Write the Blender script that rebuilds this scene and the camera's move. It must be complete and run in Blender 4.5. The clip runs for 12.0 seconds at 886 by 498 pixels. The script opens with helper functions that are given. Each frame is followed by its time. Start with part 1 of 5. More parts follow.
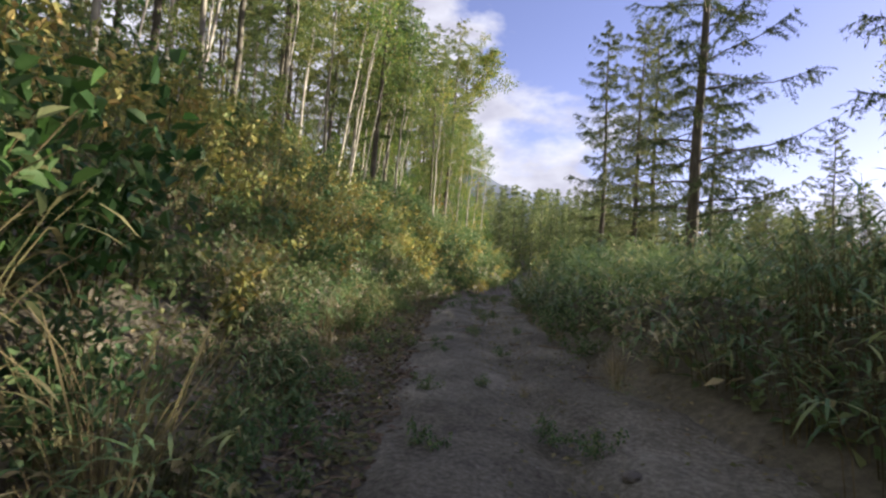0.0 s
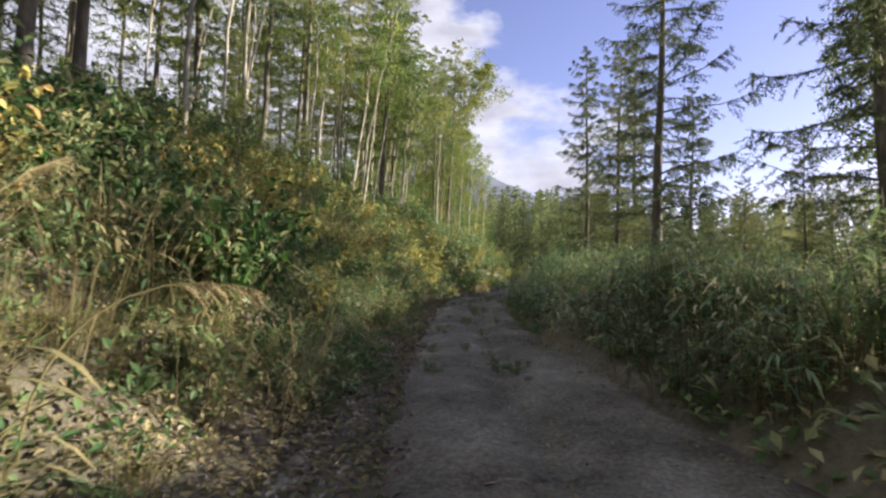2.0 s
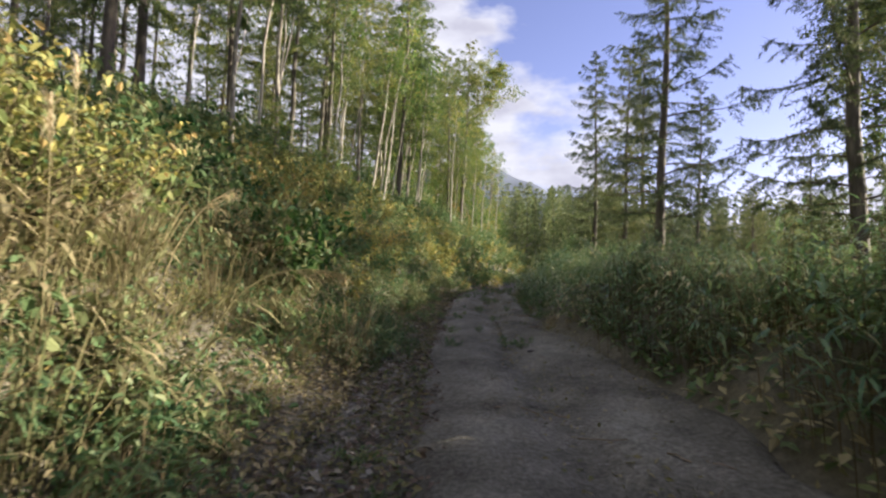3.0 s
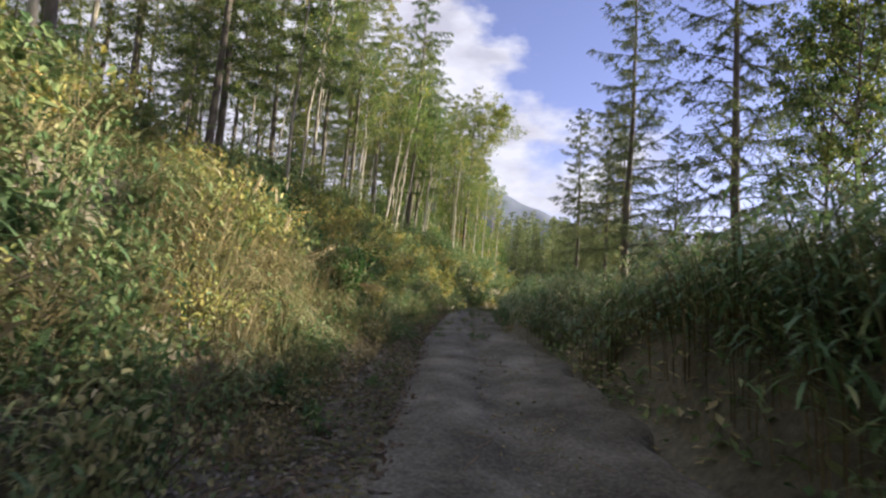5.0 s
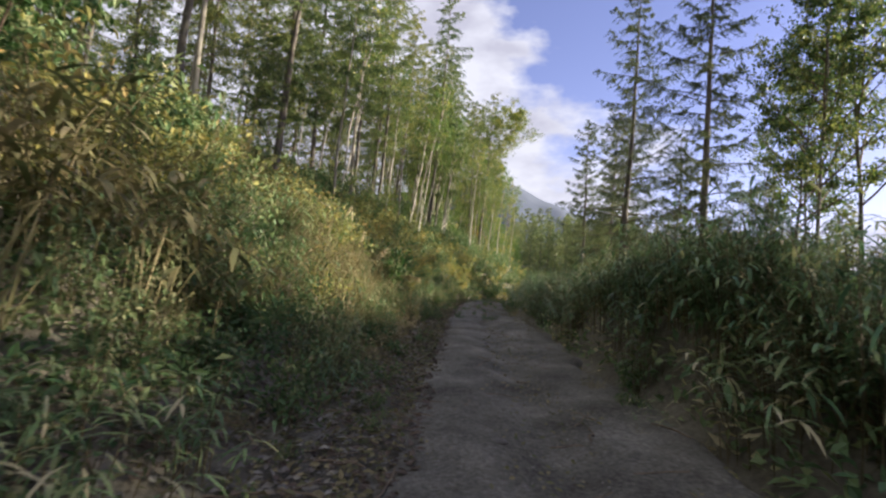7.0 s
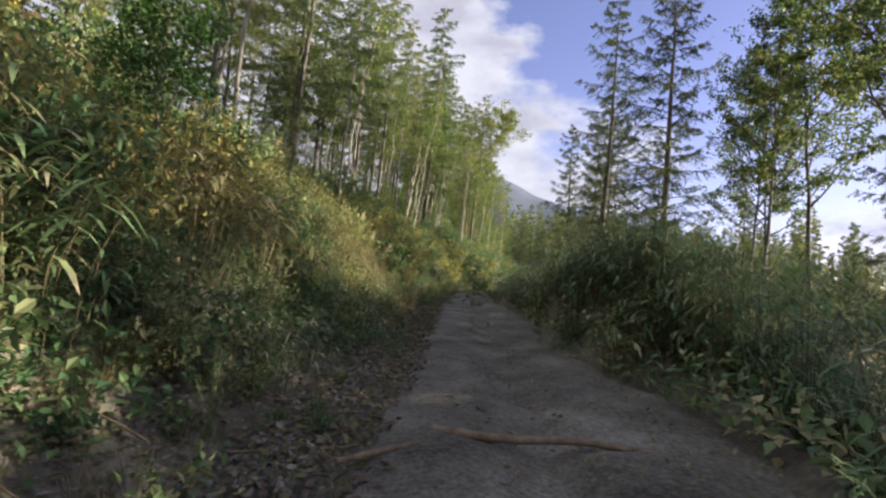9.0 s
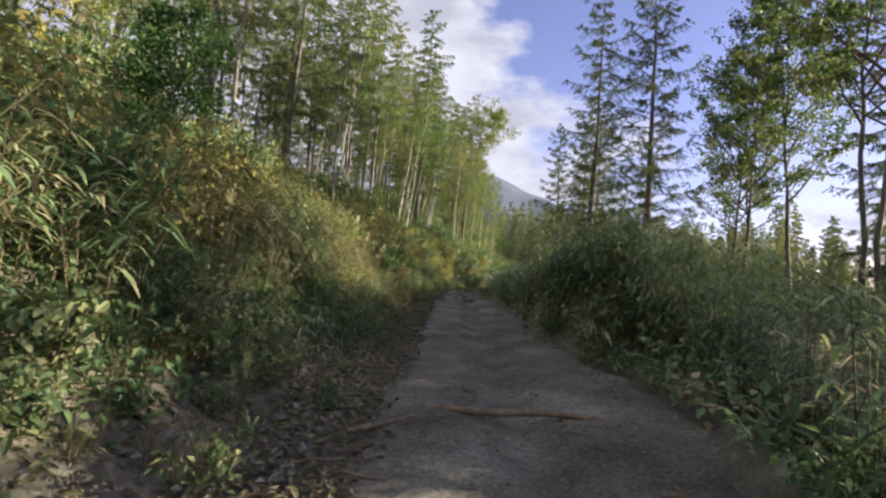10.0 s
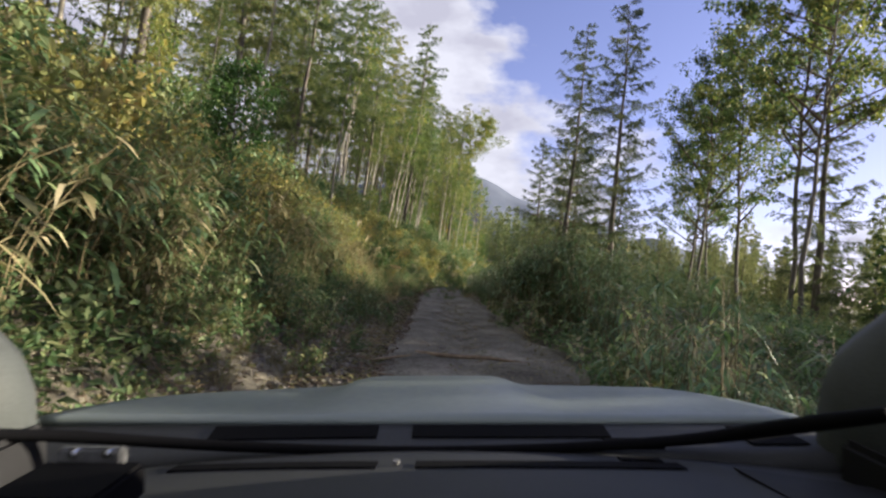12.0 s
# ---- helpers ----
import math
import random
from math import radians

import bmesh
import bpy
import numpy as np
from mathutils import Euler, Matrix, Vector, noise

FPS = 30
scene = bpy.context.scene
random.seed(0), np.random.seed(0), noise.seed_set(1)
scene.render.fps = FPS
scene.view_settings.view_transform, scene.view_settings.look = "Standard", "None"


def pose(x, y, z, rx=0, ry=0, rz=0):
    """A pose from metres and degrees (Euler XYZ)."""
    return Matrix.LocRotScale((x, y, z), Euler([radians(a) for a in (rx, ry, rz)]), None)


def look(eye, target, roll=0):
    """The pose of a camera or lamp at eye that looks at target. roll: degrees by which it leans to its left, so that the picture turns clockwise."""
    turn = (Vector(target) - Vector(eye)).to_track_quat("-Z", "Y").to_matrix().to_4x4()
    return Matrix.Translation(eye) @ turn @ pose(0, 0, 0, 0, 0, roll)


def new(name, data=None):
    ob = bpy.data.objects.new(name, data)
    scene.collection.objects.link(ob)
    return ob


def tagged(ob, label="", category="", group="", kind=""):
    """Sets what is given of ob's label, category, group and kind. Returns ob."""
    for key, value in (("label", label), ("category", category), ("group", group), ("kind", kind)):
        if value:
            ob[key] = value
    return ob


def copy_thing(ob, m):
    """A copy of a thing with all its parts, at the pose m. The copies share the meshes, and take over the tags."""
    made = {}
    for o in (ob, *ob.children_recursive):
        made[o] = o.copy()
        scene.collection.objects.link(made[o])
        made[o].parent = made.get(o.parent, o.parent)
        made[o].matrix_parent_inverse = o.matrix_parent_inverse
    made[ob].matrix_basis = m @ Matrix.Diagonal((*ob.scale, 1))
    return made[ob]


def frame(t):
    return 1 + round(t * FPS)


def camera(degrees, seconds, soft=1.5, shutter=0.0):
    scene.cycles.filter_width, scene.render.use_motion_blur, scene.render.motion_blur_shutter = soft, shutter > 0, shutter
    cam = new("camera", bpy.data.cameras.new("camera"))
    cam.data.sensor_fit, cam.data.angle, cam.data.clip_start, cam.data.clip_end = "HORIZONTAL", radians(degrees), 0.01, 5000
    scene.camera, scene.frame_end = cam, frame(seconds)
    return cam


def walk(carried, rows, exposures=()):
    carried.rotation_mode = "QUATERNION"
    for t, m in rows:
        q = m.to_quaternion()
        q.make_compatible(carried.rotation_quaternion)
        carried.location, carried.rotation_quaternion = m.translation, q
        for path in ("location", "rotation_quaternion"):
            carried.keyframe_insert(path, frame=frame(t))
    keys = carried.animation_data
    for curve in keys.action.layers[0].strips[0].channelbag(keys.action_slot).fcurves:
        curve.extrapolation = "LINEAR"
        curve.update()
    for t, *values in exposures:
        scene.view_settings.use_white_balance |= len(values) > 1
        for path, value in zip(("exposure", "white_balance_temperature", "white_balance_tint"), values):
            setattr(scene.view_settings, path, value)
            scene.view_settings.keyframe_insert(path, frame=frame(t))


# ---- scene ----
cam = camera(83.7, 12.0, soft=2.4, shutter=0.25)
PATH = [
    (0, (-0.124, 0.124, 1.248), (-0.048, 2.119, 1.366), 4.0),
    (0.5, (-0.074, -0.372, 1.318), (0.0, 1.623, 1.435), 3.0),
    (1, (0.019, -1.088, 1.399), (0.085, 0.908, 1.506), 2.9),
    (1.5, (-0.013, -2.034, 1.391), (0.063, -0.039, 1.511), 1.3),
    (2, (-0.094, -2.922, 1.36), (-0.044, -0.926, 1.482), 1.7),
    (2.5, (-0.169, -3.582, 1.338), (-0.145, -1.585, 1.446), 1.9),
    (3, (-0.22, -4.3, 1.296), (-0.22, -2.302, 1.399), 2.0),
    (3.2, (-0.238, -4.711, 1.277), (-0.242, -2.715, 1.393), 1.8),
    (4.8, (0.087, -8.112, 1.128), (0.066, -6.121, 1.323), 4.6),
    (5, (0.109, -8.578, 1.15), (0.077, -6.588, 1.346), 4.1),
    (5.5, (0.043, -9.511, 1.118), (-0.012, -7.522, 1.311), 6.5),
    (6, (0.063, -10.277, 1.078), (0.001, -8.289, 1.288), 5.5),
    (6.5, (0.051, -11.035, 1.02), (-0.018, -9.044, 1.196), 5.5),
    (7, (0.034, -12.109, 1.021), (-0.061, -10.118, 1.187), 5.2),
    (7.2, (0.034, -12.494, 1.001), (-0.065, -10.505, 1.178), 5.5),
    (8.8, (0.116, -14.476, 0.841), (0.038, -12.483, 0.992), 5.3),
    (9, (0.12, -14.627, 0.843), (0.055, -12.634, 0.992), 5.3),
    (9.5, (0.14, -14.988, 0.854), (0.094, -12.994, 0.994), 4.6),
    (10, (0.16, -15.272, 0.858), (0.126, -13.277, 1.0), 4.4),
    (10.5, (0.185, -15.672, 0.842), (0.166, -13.677, 0.985), 4.6),
    (11, (0.219, -16.418, 0.831), (0.22, -14.424, 0.985), 4.8),
    (11.5, (0.221, -17.199, 0.806), (0.235, -15.204, 0.946), 5.3),
    (12, (0.173, -17.878, 0.766), (0.196, -15.884, 0.914), 6.9),
]
walk(cam, [(t, look(eye, target, roll)) for t, eye, target, roll in PATH], [(0, 0.98, 6250, 9), (6, 0.95, 6230, 9), (9, 0.86, 6210, 9), (12, 0.86, 6230, 9)])

# ---- light ----
SUN_AZ, SUN_EL = 82.0, 16.0     # degrees to the right of +y, and above the horizon
sun_dir = Vector((math.sin(radians(SUN_AZ)) * math.cos(radians(SUN_EL)), math.cos(radians(SUN_AZ)) * math.cos(radians(SUN_EL)), math.sin(radians(SUN_EL))))
sun = new("sun", bpy.data.lights.new("sun", "SUN"))
sun.data.energy, sun.data.angle, sun.data.color = 9.0, radians(0.6), (1.0, 0.87, 0.66)
sun.matrix_world = look(sun_dir * 60, (0, 0, 0))

world = bpy.data.worlds.new("sky")
scene.world = world
world.use_nodes = True


def build_sky(tree):
    nodes, links = tree.nodes, tree.links
    nodes.clear()
    out, bg = nodes.new("ShaderNodeOutputWorld"), nodes.new("ShaderNodeBackground")
    sky, tc = nodes.new("ShaderNodeTexSky"), nodes.new("ShaderNodeTexCoord")
    sky.sky_type, sky.sun_disc = "NISHITA", False
    sky.sun_elevation, sky.sun_rotation = radians(SUN_EL), radians(SUN_AZ)
    sky.air_density, sky.dust_density, sky.ozone_density = 1.0, 0.35, 2.2
    # broken cumulus, thinning into blue ahead, on the sun's side; the unseen cloud overhead and behind is added as fill
    # light
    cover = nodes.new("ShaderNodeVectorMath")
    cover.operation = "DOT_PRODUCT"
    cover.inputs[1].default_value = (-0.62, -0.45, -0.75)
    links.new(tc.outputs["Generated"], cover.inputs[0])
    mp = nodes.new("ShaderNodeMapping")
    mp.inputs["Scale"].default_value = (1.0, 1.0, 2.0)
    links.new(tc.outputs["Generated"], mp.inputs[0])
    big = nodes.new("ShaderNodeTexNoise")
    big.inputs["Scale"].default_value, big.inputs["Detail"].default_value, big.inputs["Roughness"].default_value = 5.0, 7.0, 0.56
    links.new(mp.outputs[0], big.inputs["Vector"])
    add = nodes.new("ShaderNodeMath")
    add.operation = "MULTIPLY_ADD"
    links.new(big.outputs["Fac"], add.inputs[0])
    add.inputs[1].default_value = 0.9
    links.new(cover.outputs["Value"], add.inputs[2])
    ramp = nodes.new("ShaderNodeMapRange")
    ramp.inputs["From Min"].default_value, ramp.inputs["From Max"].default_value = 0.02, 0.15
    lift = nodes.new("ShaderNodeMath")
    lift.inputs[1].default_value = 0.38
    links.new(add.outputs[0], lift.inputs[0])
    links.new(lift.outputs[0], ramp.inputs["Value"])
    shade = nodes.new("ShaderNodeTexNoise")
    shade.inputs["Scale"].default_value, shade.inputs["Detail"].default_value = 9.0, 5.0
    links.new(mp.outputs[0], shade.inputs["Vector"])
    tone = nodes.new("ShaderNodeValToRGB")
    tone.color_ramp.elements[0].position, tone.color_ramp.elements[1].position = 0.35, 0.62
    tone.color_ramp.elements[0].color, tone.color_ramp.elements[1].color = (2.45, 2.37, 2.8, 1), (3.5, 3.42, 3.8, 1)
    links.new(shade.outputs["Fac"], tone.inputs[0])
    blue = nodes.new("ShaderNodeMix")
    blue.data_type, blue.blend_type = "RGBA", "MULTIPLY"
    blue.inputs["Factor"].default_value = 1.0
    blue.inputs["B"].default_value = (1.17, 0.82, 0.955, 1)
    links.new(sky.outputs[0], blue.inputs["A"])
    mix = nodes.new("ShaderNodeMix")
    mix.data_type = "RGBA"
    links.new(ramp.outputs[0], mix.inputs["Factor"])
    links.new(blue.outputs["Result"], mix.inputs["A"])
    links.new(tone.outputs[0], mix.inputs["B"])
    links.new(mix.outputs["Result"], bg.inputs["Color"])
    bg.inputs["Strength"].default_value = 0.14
    links.new(bg.outputs[0], out.inputs[0])


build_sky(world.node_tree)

# ---- materials ----


def material(name):
    m = bpy.data.materials.new(name)
    m.use_nodes = True
    return m, m.node_tree.nodes, m.node_tree.links, m.node_tree.nodes["Principled BSDF"]


def ramp_node(nodes, stops):
    r = nodes.new("ShaderNodeValToRGB")
    e = r.color_ramp.elements
    while len(e) < len(stops):
        e.new(0.5)
    for k, (p, c) in enumerate(stops):
        e[k].position, e[k].color = p, (*c, 1)
    return r


def noise_node(nodes, links, scale, detail=4.0, rough=0.55, coords="Object"):
    tc, n = nodes.new("ShaderNodeTexCoord"), nodes.new("ShaderNodeTexNoise")
    n.inputs["Scale"].default_value, n.inputs["Detail"].default_value, n.inputs["Roughness"].default_value = scale, detail, rough
    links.new(tc.outputs[coords], n.inputs["Vector"])
    return n


def add_bump(nodes, links, bsdf, height, strength, distance):
    b = nodes.new("ShaderNodeBump")
    b.inputs["Strength"].default_value, b.inputs["Distance"].default_value = strength, distance
    links.new(height, b.inputs["Height"])
    links.new(b.outputs[0], bsdf.inputs["Normal"])


def leaf_material(name, stops, rough=0.5, through_light=0.35, spread=0.6):
    """Foliage: each leaf takes its own tone, each plant leans to one side of the range."""
    m, nodes, links, bsdf = material(name)
    geo, info = nodes.new("ShaderNodeNewGeometry"), nodes.new("ShaderNodeObjectInfo")
    mixv = nodes.new("ShaderNodeMapRange")
    mixv.inputs["To Min"].default_value, mixv.inputs["To Max"].default_value = -spread / 2, spread / 2
    links.new(info.outputs["Random"], mixv.inputs["Value"])
    patch = noise_node(nodes, links, 0.9, 2.0)
    pm = nodes.new("ShaderNodeMapRange")
    pm.inputs["From Min"].default_value, pm.inputs["From Max"].default_value = 0.3, 0.7
    pm.inputs["To Min"].default_value, pm.inputs["To Max"].default_value = -0.3, 0.3
    links.new(patch.outputs["Fac"], pm.inputs["Value"])
    patch.inputs["Scale"].default_value = 0.65
    a1, a2 = nodes.new("ShaderNodeMath"), nodes.new("ShaderNodeMath")
    leafv = nodes.new("ShaderNodeMapRange")
    leafv.inputs["To Min"].default_value, leafv.inputs["To Max"].default_value = 0.1, 0.9
    links.new(geo.outputs["Random Per Island"], leafv.inputs["Value"])
    links.new(leafv.outputs[0], a1.inputs[0])
    links.new(mixv.outputs[0], a1.inputs[1])
    links.new(a1.outputs[0], a2.inputs[0])
    links.new(pm.outputs[0], a2.inputs[1])
    r = ramp_node(nodes, stops)
    links.new(a2.outputs[0], r.inputs[0])
    links.new(r.outputs[0], bsdf.inputs["Base Color"])
    bsdf.inputs["Roughness"].default_value = rough
    bsdf.inputs["Specular IOR Level"].default_value = 0.22
    tl, mx = nodes.new("ShaderNodeBsdfTranslucent"), nodes.new("ShaderNodeMixShader")
    hs = nodes.new("ShaderNodeHueSaturation")
    hs.inputs["Saturation"].default_value, hs.inputs["Value"].default_value = 1.1, 1.25
    links.new(r.outputs[0], hs.inputs["Color"])
    links.new(hs.outputs[0], tl.inputs["Color"])
    mx.inputs[0].default_value = through_light
    links.new(bsdf.outputs[0], mx.inputs[1])
    links.new(tl.outputs[0], mx.inputs[2])
    links.new(mx.outputs[0], nodes["Material Output"].inputs[0])
    return m


def bark_material(name, stops, scale=9.0, bump=0.6):
    m, nodes, links, bsdf = material(name)
    tc, mp, n = nodes.new("ShaderNodeTexCoord"), nodes.new("ShaderNodeMapping"), nodes.new("ShaderNodeTexNoise")
    mp.inputs["Scale"].default_value = (1, 1, 0.22)
    n.inputs["Scale"].default_value, n.inputs["Detail"].default_value, n.inputs["Roughness"].default_value = scale, 6, 0.65
    links.new(tc.outputs["Object"], mp.inputs[0])
    links.new(mp.outputs[0], n.inputs["Vector"])
    r = ramp_node(nodes, stops)
    links.new(n.outputs["Fac"], r.inputs[0])
    links.new(r.outputs[0], bsdf.inputs["Base Color"])
    bsdf.inputs["Roughness"].default_value = 0.85
    add_bump(nodes, links, bsdf, n.outputs["Fac"], bump, 0.03)
    return m


def soil_material(name, stops, grit, broad=0.7):
    m, nodes, links, bsdf = material(name)
    n1, n2 = noise_node(nodes, links, broad, 7, 0.62), noise_node(nodes, links, grit, 8, 0.7)
    add = nodes.new("ShaderNodeMath")
    add.operation = "MULTIPLY_ADD"
    links.new(n1.outputs["Fac"], add.inputs[0])
    add.inputs[1].default_value = 0.5
    half = nodes.new("ShaderNodeMath")
    half.operation = "MULTIPLY"
    half.inputs[1].default_value = 0.5
    links.new(n2.outputs["Fac"], half.inputs[0])
    links.new(half.outputs[0], add.inputs[2])
    r = ramp_node(nodes, stops)
    links.new(add.outputs[0], r.inputs[0])
    links.new(r.outputs[0], bsdf.inputs["Base Color"])
    bsdf.inputs["Roughness"].default_value = 0.95
    add_bump(nodes, links, bsdf, n2.outputs["Fac"], 0.9, 0.05)
    return m


M_FLOOR = soil_material("forest_floor", ((0.35, (0.062, 0.055, 0.041)), (0.5, (0.145, 0.13, 0.097)), (0.62, (0.235, 0.21, 0.16))), 14)
M_TRACK = soil_material("track_soil", ((0.37, (0.044, 0.038, 0.028)), (0.45, (0.108, 0.098, 0.077)), (0.54, (0.195, 0.18, 0.147)), (0.64, (0.34, 0.318, 0.268))), 26, 1.1)
M_LARCH_BARK = bark_material("larch_bark", ((0.3, (0.04, 0.034, 0.029)), (0.55, (0.11, 0.093, 0.078)), (0.75, (0.2, 0.172, 0.14))))
M_PALE_BARK = bark_material("birch_bark", ((0.3, (0.08, 0.07, 0.058)), (0.5, (0.21, 0.19, 0.155)), (0.7, (0.38, 0.355, 0.3))), 6.0, 0.4)
M_WHITE_BARK = bark_material("white_birch_bark", ((0.3, (0.12, 0.105, 0.088)), (0.48, (0.33, 0.3, 0.255)), (0.68, (0.52, 0.49, 0.44))), 6.0, 0.4)
M_GREY_BARK = bark_material("alder_bark", ((0.3, (0.045, 0.04, 0.034)), (0.55, (0.12, 0.106, 0.088)), (0.75, (0.22, 0.195, 0.16))), 8.0, 0.4)
M_TWIG = bark_material("twig", ((0.3, (0.05, 0.035, 0.025)), (0.7, (0.14, 0.1, 0.07))), 20.0, 0.3)
M_LARCH = leaf_material("larch_needles", ((0.0, (0.045, 0.066, 0.034)), (0.5, (0.095, 0.122, 0.055)), (1.0, (0.2, 0.205, 0.08))), 0.6, 0.25)
M_FIR = leaf_material("fir_needles", ((0.0, (0.05, 0.085, 0.034)), (0.5, (0.135, 0.175, 0.058)), (1.0, (0.31, 0.3, 0.1))), 0.6, 0.3)
# needles of the farther conifers, paled to carry distance haze in their colour
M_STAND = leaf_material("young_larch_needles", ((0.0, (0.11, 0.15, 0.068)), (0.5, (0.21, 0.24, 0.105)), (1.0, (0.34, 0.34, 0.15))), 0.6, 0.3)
M_BROAD = leaf_material("broad_leaves", ((0.0, (0.06, 0.115, 0.034)), (0.55, (0.13, 0.2, 0.06)), (1.0, (0.3, 0.29, 0.09))), 0.45, 0.4)
M_BIRCH = leaf_material("birch_leaves", ((0.0, (0.085, 0.14, 0.042)), (0.55, (0.18, 0.22, 0.065)), (1.0, (0.36, 0.31, 0.09))), 0.45, 0.4)
M_ALDER = leaf_material("alder_leaves", ((0.0, (0.04, 0.076, 0.03)), (0.6, (0.085, 0.13, 0.048)), (1.0, (0.22, 0.235, 0.075))), 0.45, 0.38)
M_DARK = leaf_material("dark_leaves", ((0.0, (0.026, 0.066, 0.022)), (1.0, (0.075, 0.14, 0.04))), 0.45, 0.3)
M_SHRUB = leaf_material("shrub_leaves", ((0.0, (0.06, 0.118, 0.05)), (0.5, (0.13, 0.19, 0.082)), (0.85, (0.215, 0.242, 0.112)), (1.0, (0.31, 0.29, 0.155))), 0.5, 0.33, 0.75)
M_YELLOW = leaf_material("autumn_leaves", ((0.0, (0.125, 0.165, 0.06)), (0.5, (0.24, 0.245, 0.088)), (0.88, (0.38, 0.335, 0.11)), (1.0, (0.41, 0.3, 0.125))), 0.5, 0.32)
M_SASA = leaf_material("bamboo_grass_leaves", ((0.0, (0.068, 0.125, 0.06)), (0.6, (0.148, 0.22, 0.1)), (0.9, (0.27, 0.31, 0.145)), (1.0, (0.48, 0.42, 0.26))), 0.38, 0.28)
M_DRY = leaf_material("dry_grass", ((0.0, (0.1, 0.118, 0.05)), (0.5, (0.2, 0.178, 0.09)), (1.0, (0.36, 0.3, 0.18))), 0.7, 0.3)
M_PLUME = leaf_material("plume", ((0.0, (0.5, 0.42, 0.27)), (1.0, (0.72, 0.63, 0.46))), 0.8, 0.35)
M_STEM = leaf_material("stems", ((0.0, (0.07, 0.06, 0.03)), (1.0, (0.2, 0.16, 0.09))), 0.7, 0.1)

# ---- geometry helpers ----


class Geo:
    """Points, triangles and quads, gathered as arrays."""

    def __init__(self):
        self.v, self.t, self.q, self.n = [], [], [], 0

    def add(self, v, tris=None, quads=None):
        v = np.asarray(v, float).reshape(-1, 3)
        if tris is not None and len(tris):
            self.t.append(np.asarray(tris, int).reshape(-1, 3) + self.n)
        if quads is not None and len(quads):
            self.q.append(np.asarray(quads, int).reshape(-1, 4) + self.n)
        self.v.append(v)
        self.n += len(v)

    def arrays(self):
        v = np.concatenate(self.v) if self.v else np.zeros((0, 3))
        t = np.concatenate(self.t) if self.t else np.zeros((0, 3), int)
        q = np.concatenate(self.q) if self.q else np.zeros((0, 4), int)
        return v, t, q

    def add_moved(self, packed, m):
        v, t, q = packed
        a = np.array(m)
        self.add(v @ a[:3, :3].T + a[:3, 3], t, q)

    def mesh(self, name, mat, smooth=False):
        v, t, q = self.arrays()
        me = bpy.data.meshes.new(name)
        me.vertices.add(len(v))
        me.vertices.foreach_set("co", v.astype(np.float32).ravel())
        me.loops.add(t.size + q.size)
        me.loops.foreach_set("vertex_index", np.concatenate([t.ravel(), q.ravel()]).astype(np.int32))
        me.polygons.add(len(t) + len(q))
        starts = np.concatenate([np.arange(len(t)) * 3, t.size + np.arange(len(q)) * 4]).astype(np.int32)
        me.polygons.foreach_set("loop_start", starts)
        me.polygons.foreach_set("use_smooth", np.full(len(t) + len(q), smooth))
        me.materials.append(mat)
        me.update(calc_edges=True)
        return me


def unit(a):
    return a / np.maximum(np.linalg.norm(a, axis=-1, keepdims=True), 1e-9)


def tube(geo, pts, radii, sides=6):
    pts, radii = np.asarray(pts, float), np.asarray(radii, float)
    d = unit(np.gradient(pts, axis=0))
    ref = np.array([0.0, 0.0, 1.0]) if abs(d[0][2]) < 0.8 else np.array([1.0, 0.0, 0.0])
    s = unit(np.cross(d, ref))
    u = np.cross(s, d)
    a = np.arange(sides) * 2 * math.pi / sides
    ring = pts[:, None] + radii[:, None, None] * (np.cos(a)[None, :, None] * s[:, None] + np.sin(a)[None, :, None] * u[:, None])
    n = len(pts)
    i, j = np.meshgrid(np.arange(n - 1), np.arange(sides), indexing="ij")
    k = (j + 1) % sides
    quads = np.stack([i * sides + j, i * sides + k, (i + 1) * sides + k, (i + 1) * sides + j], -1).reshape(-1, 4)
    geo.add(ring.reshape(-1, 3), None, quads)


def leaves(geo, base, way, up, length, width, fold=0.25, droop=0.0, oval=False):
    """Folded leaves of four corners, or of six where they are seen close, round a midrib."""
    n = len(base)
    way = unit(way)
    side = unit(np.cross(way, up))
    nor = np.cross(side, way)
    L, W = np.broadcast_to(length, (n,))[:, None], np.broadcast_to(width, (n,))[:, None]
    if oval:
        a, b = base + way * L * 0.28, base + way * L * 0.68 - nor * L * droop * 0.4
        tip = base + way * L - nor * L * droop
        v = np.stack([base, a - side * W * 0.46 + nor * W * fold, b - side * W * 0.4 + nor * W * fold, tip, b + side * W * 0.4 + nor * W * fold, a + side * W * 0.46 + nor * W * fold], 1)
        o = np.arange(n)[:, None] * 6
        geo.add(v.reshape(-1, 3), np.concatenate([o + np.array(f) for f in ((0, 2, 1), (0, 3, 2), (0, 4, 3), (0, 5, 4))]))
        return
    mid = base + way * L * 0.45
    tip = base + way * L - nor * L * droop
    v = np.stack([base, mid - side * W / 2 + nor * W * fold, tip, mid + side * W / 2 + nor * W * fold], 1)
    o = np.arange(n)[:, None] * 4
    tris = np.concatenate([o + np.array([0, 2, 1]), o + np.array([0, 3, 2])])
    geo.add(v.reshape(-1, 3), tris)


def needles_at(geo, base, way, up, length, width):
    """Tufts of needles: one thin triangle each."""
    n = len(base)
    way = unit(way)
    side = unit(np.cross(way, up))
    L, W = np.broadcast_to(length, (n,))[:, None], np.broadcast_to(width, (n,))[:, None]
    v = np.stack([base - side * W / 2, base + side * W / 2, base + way * L], 1)
    geo.add(v.reshape(-1, 3), np.arange(3 * n).reshape(-1, 3))


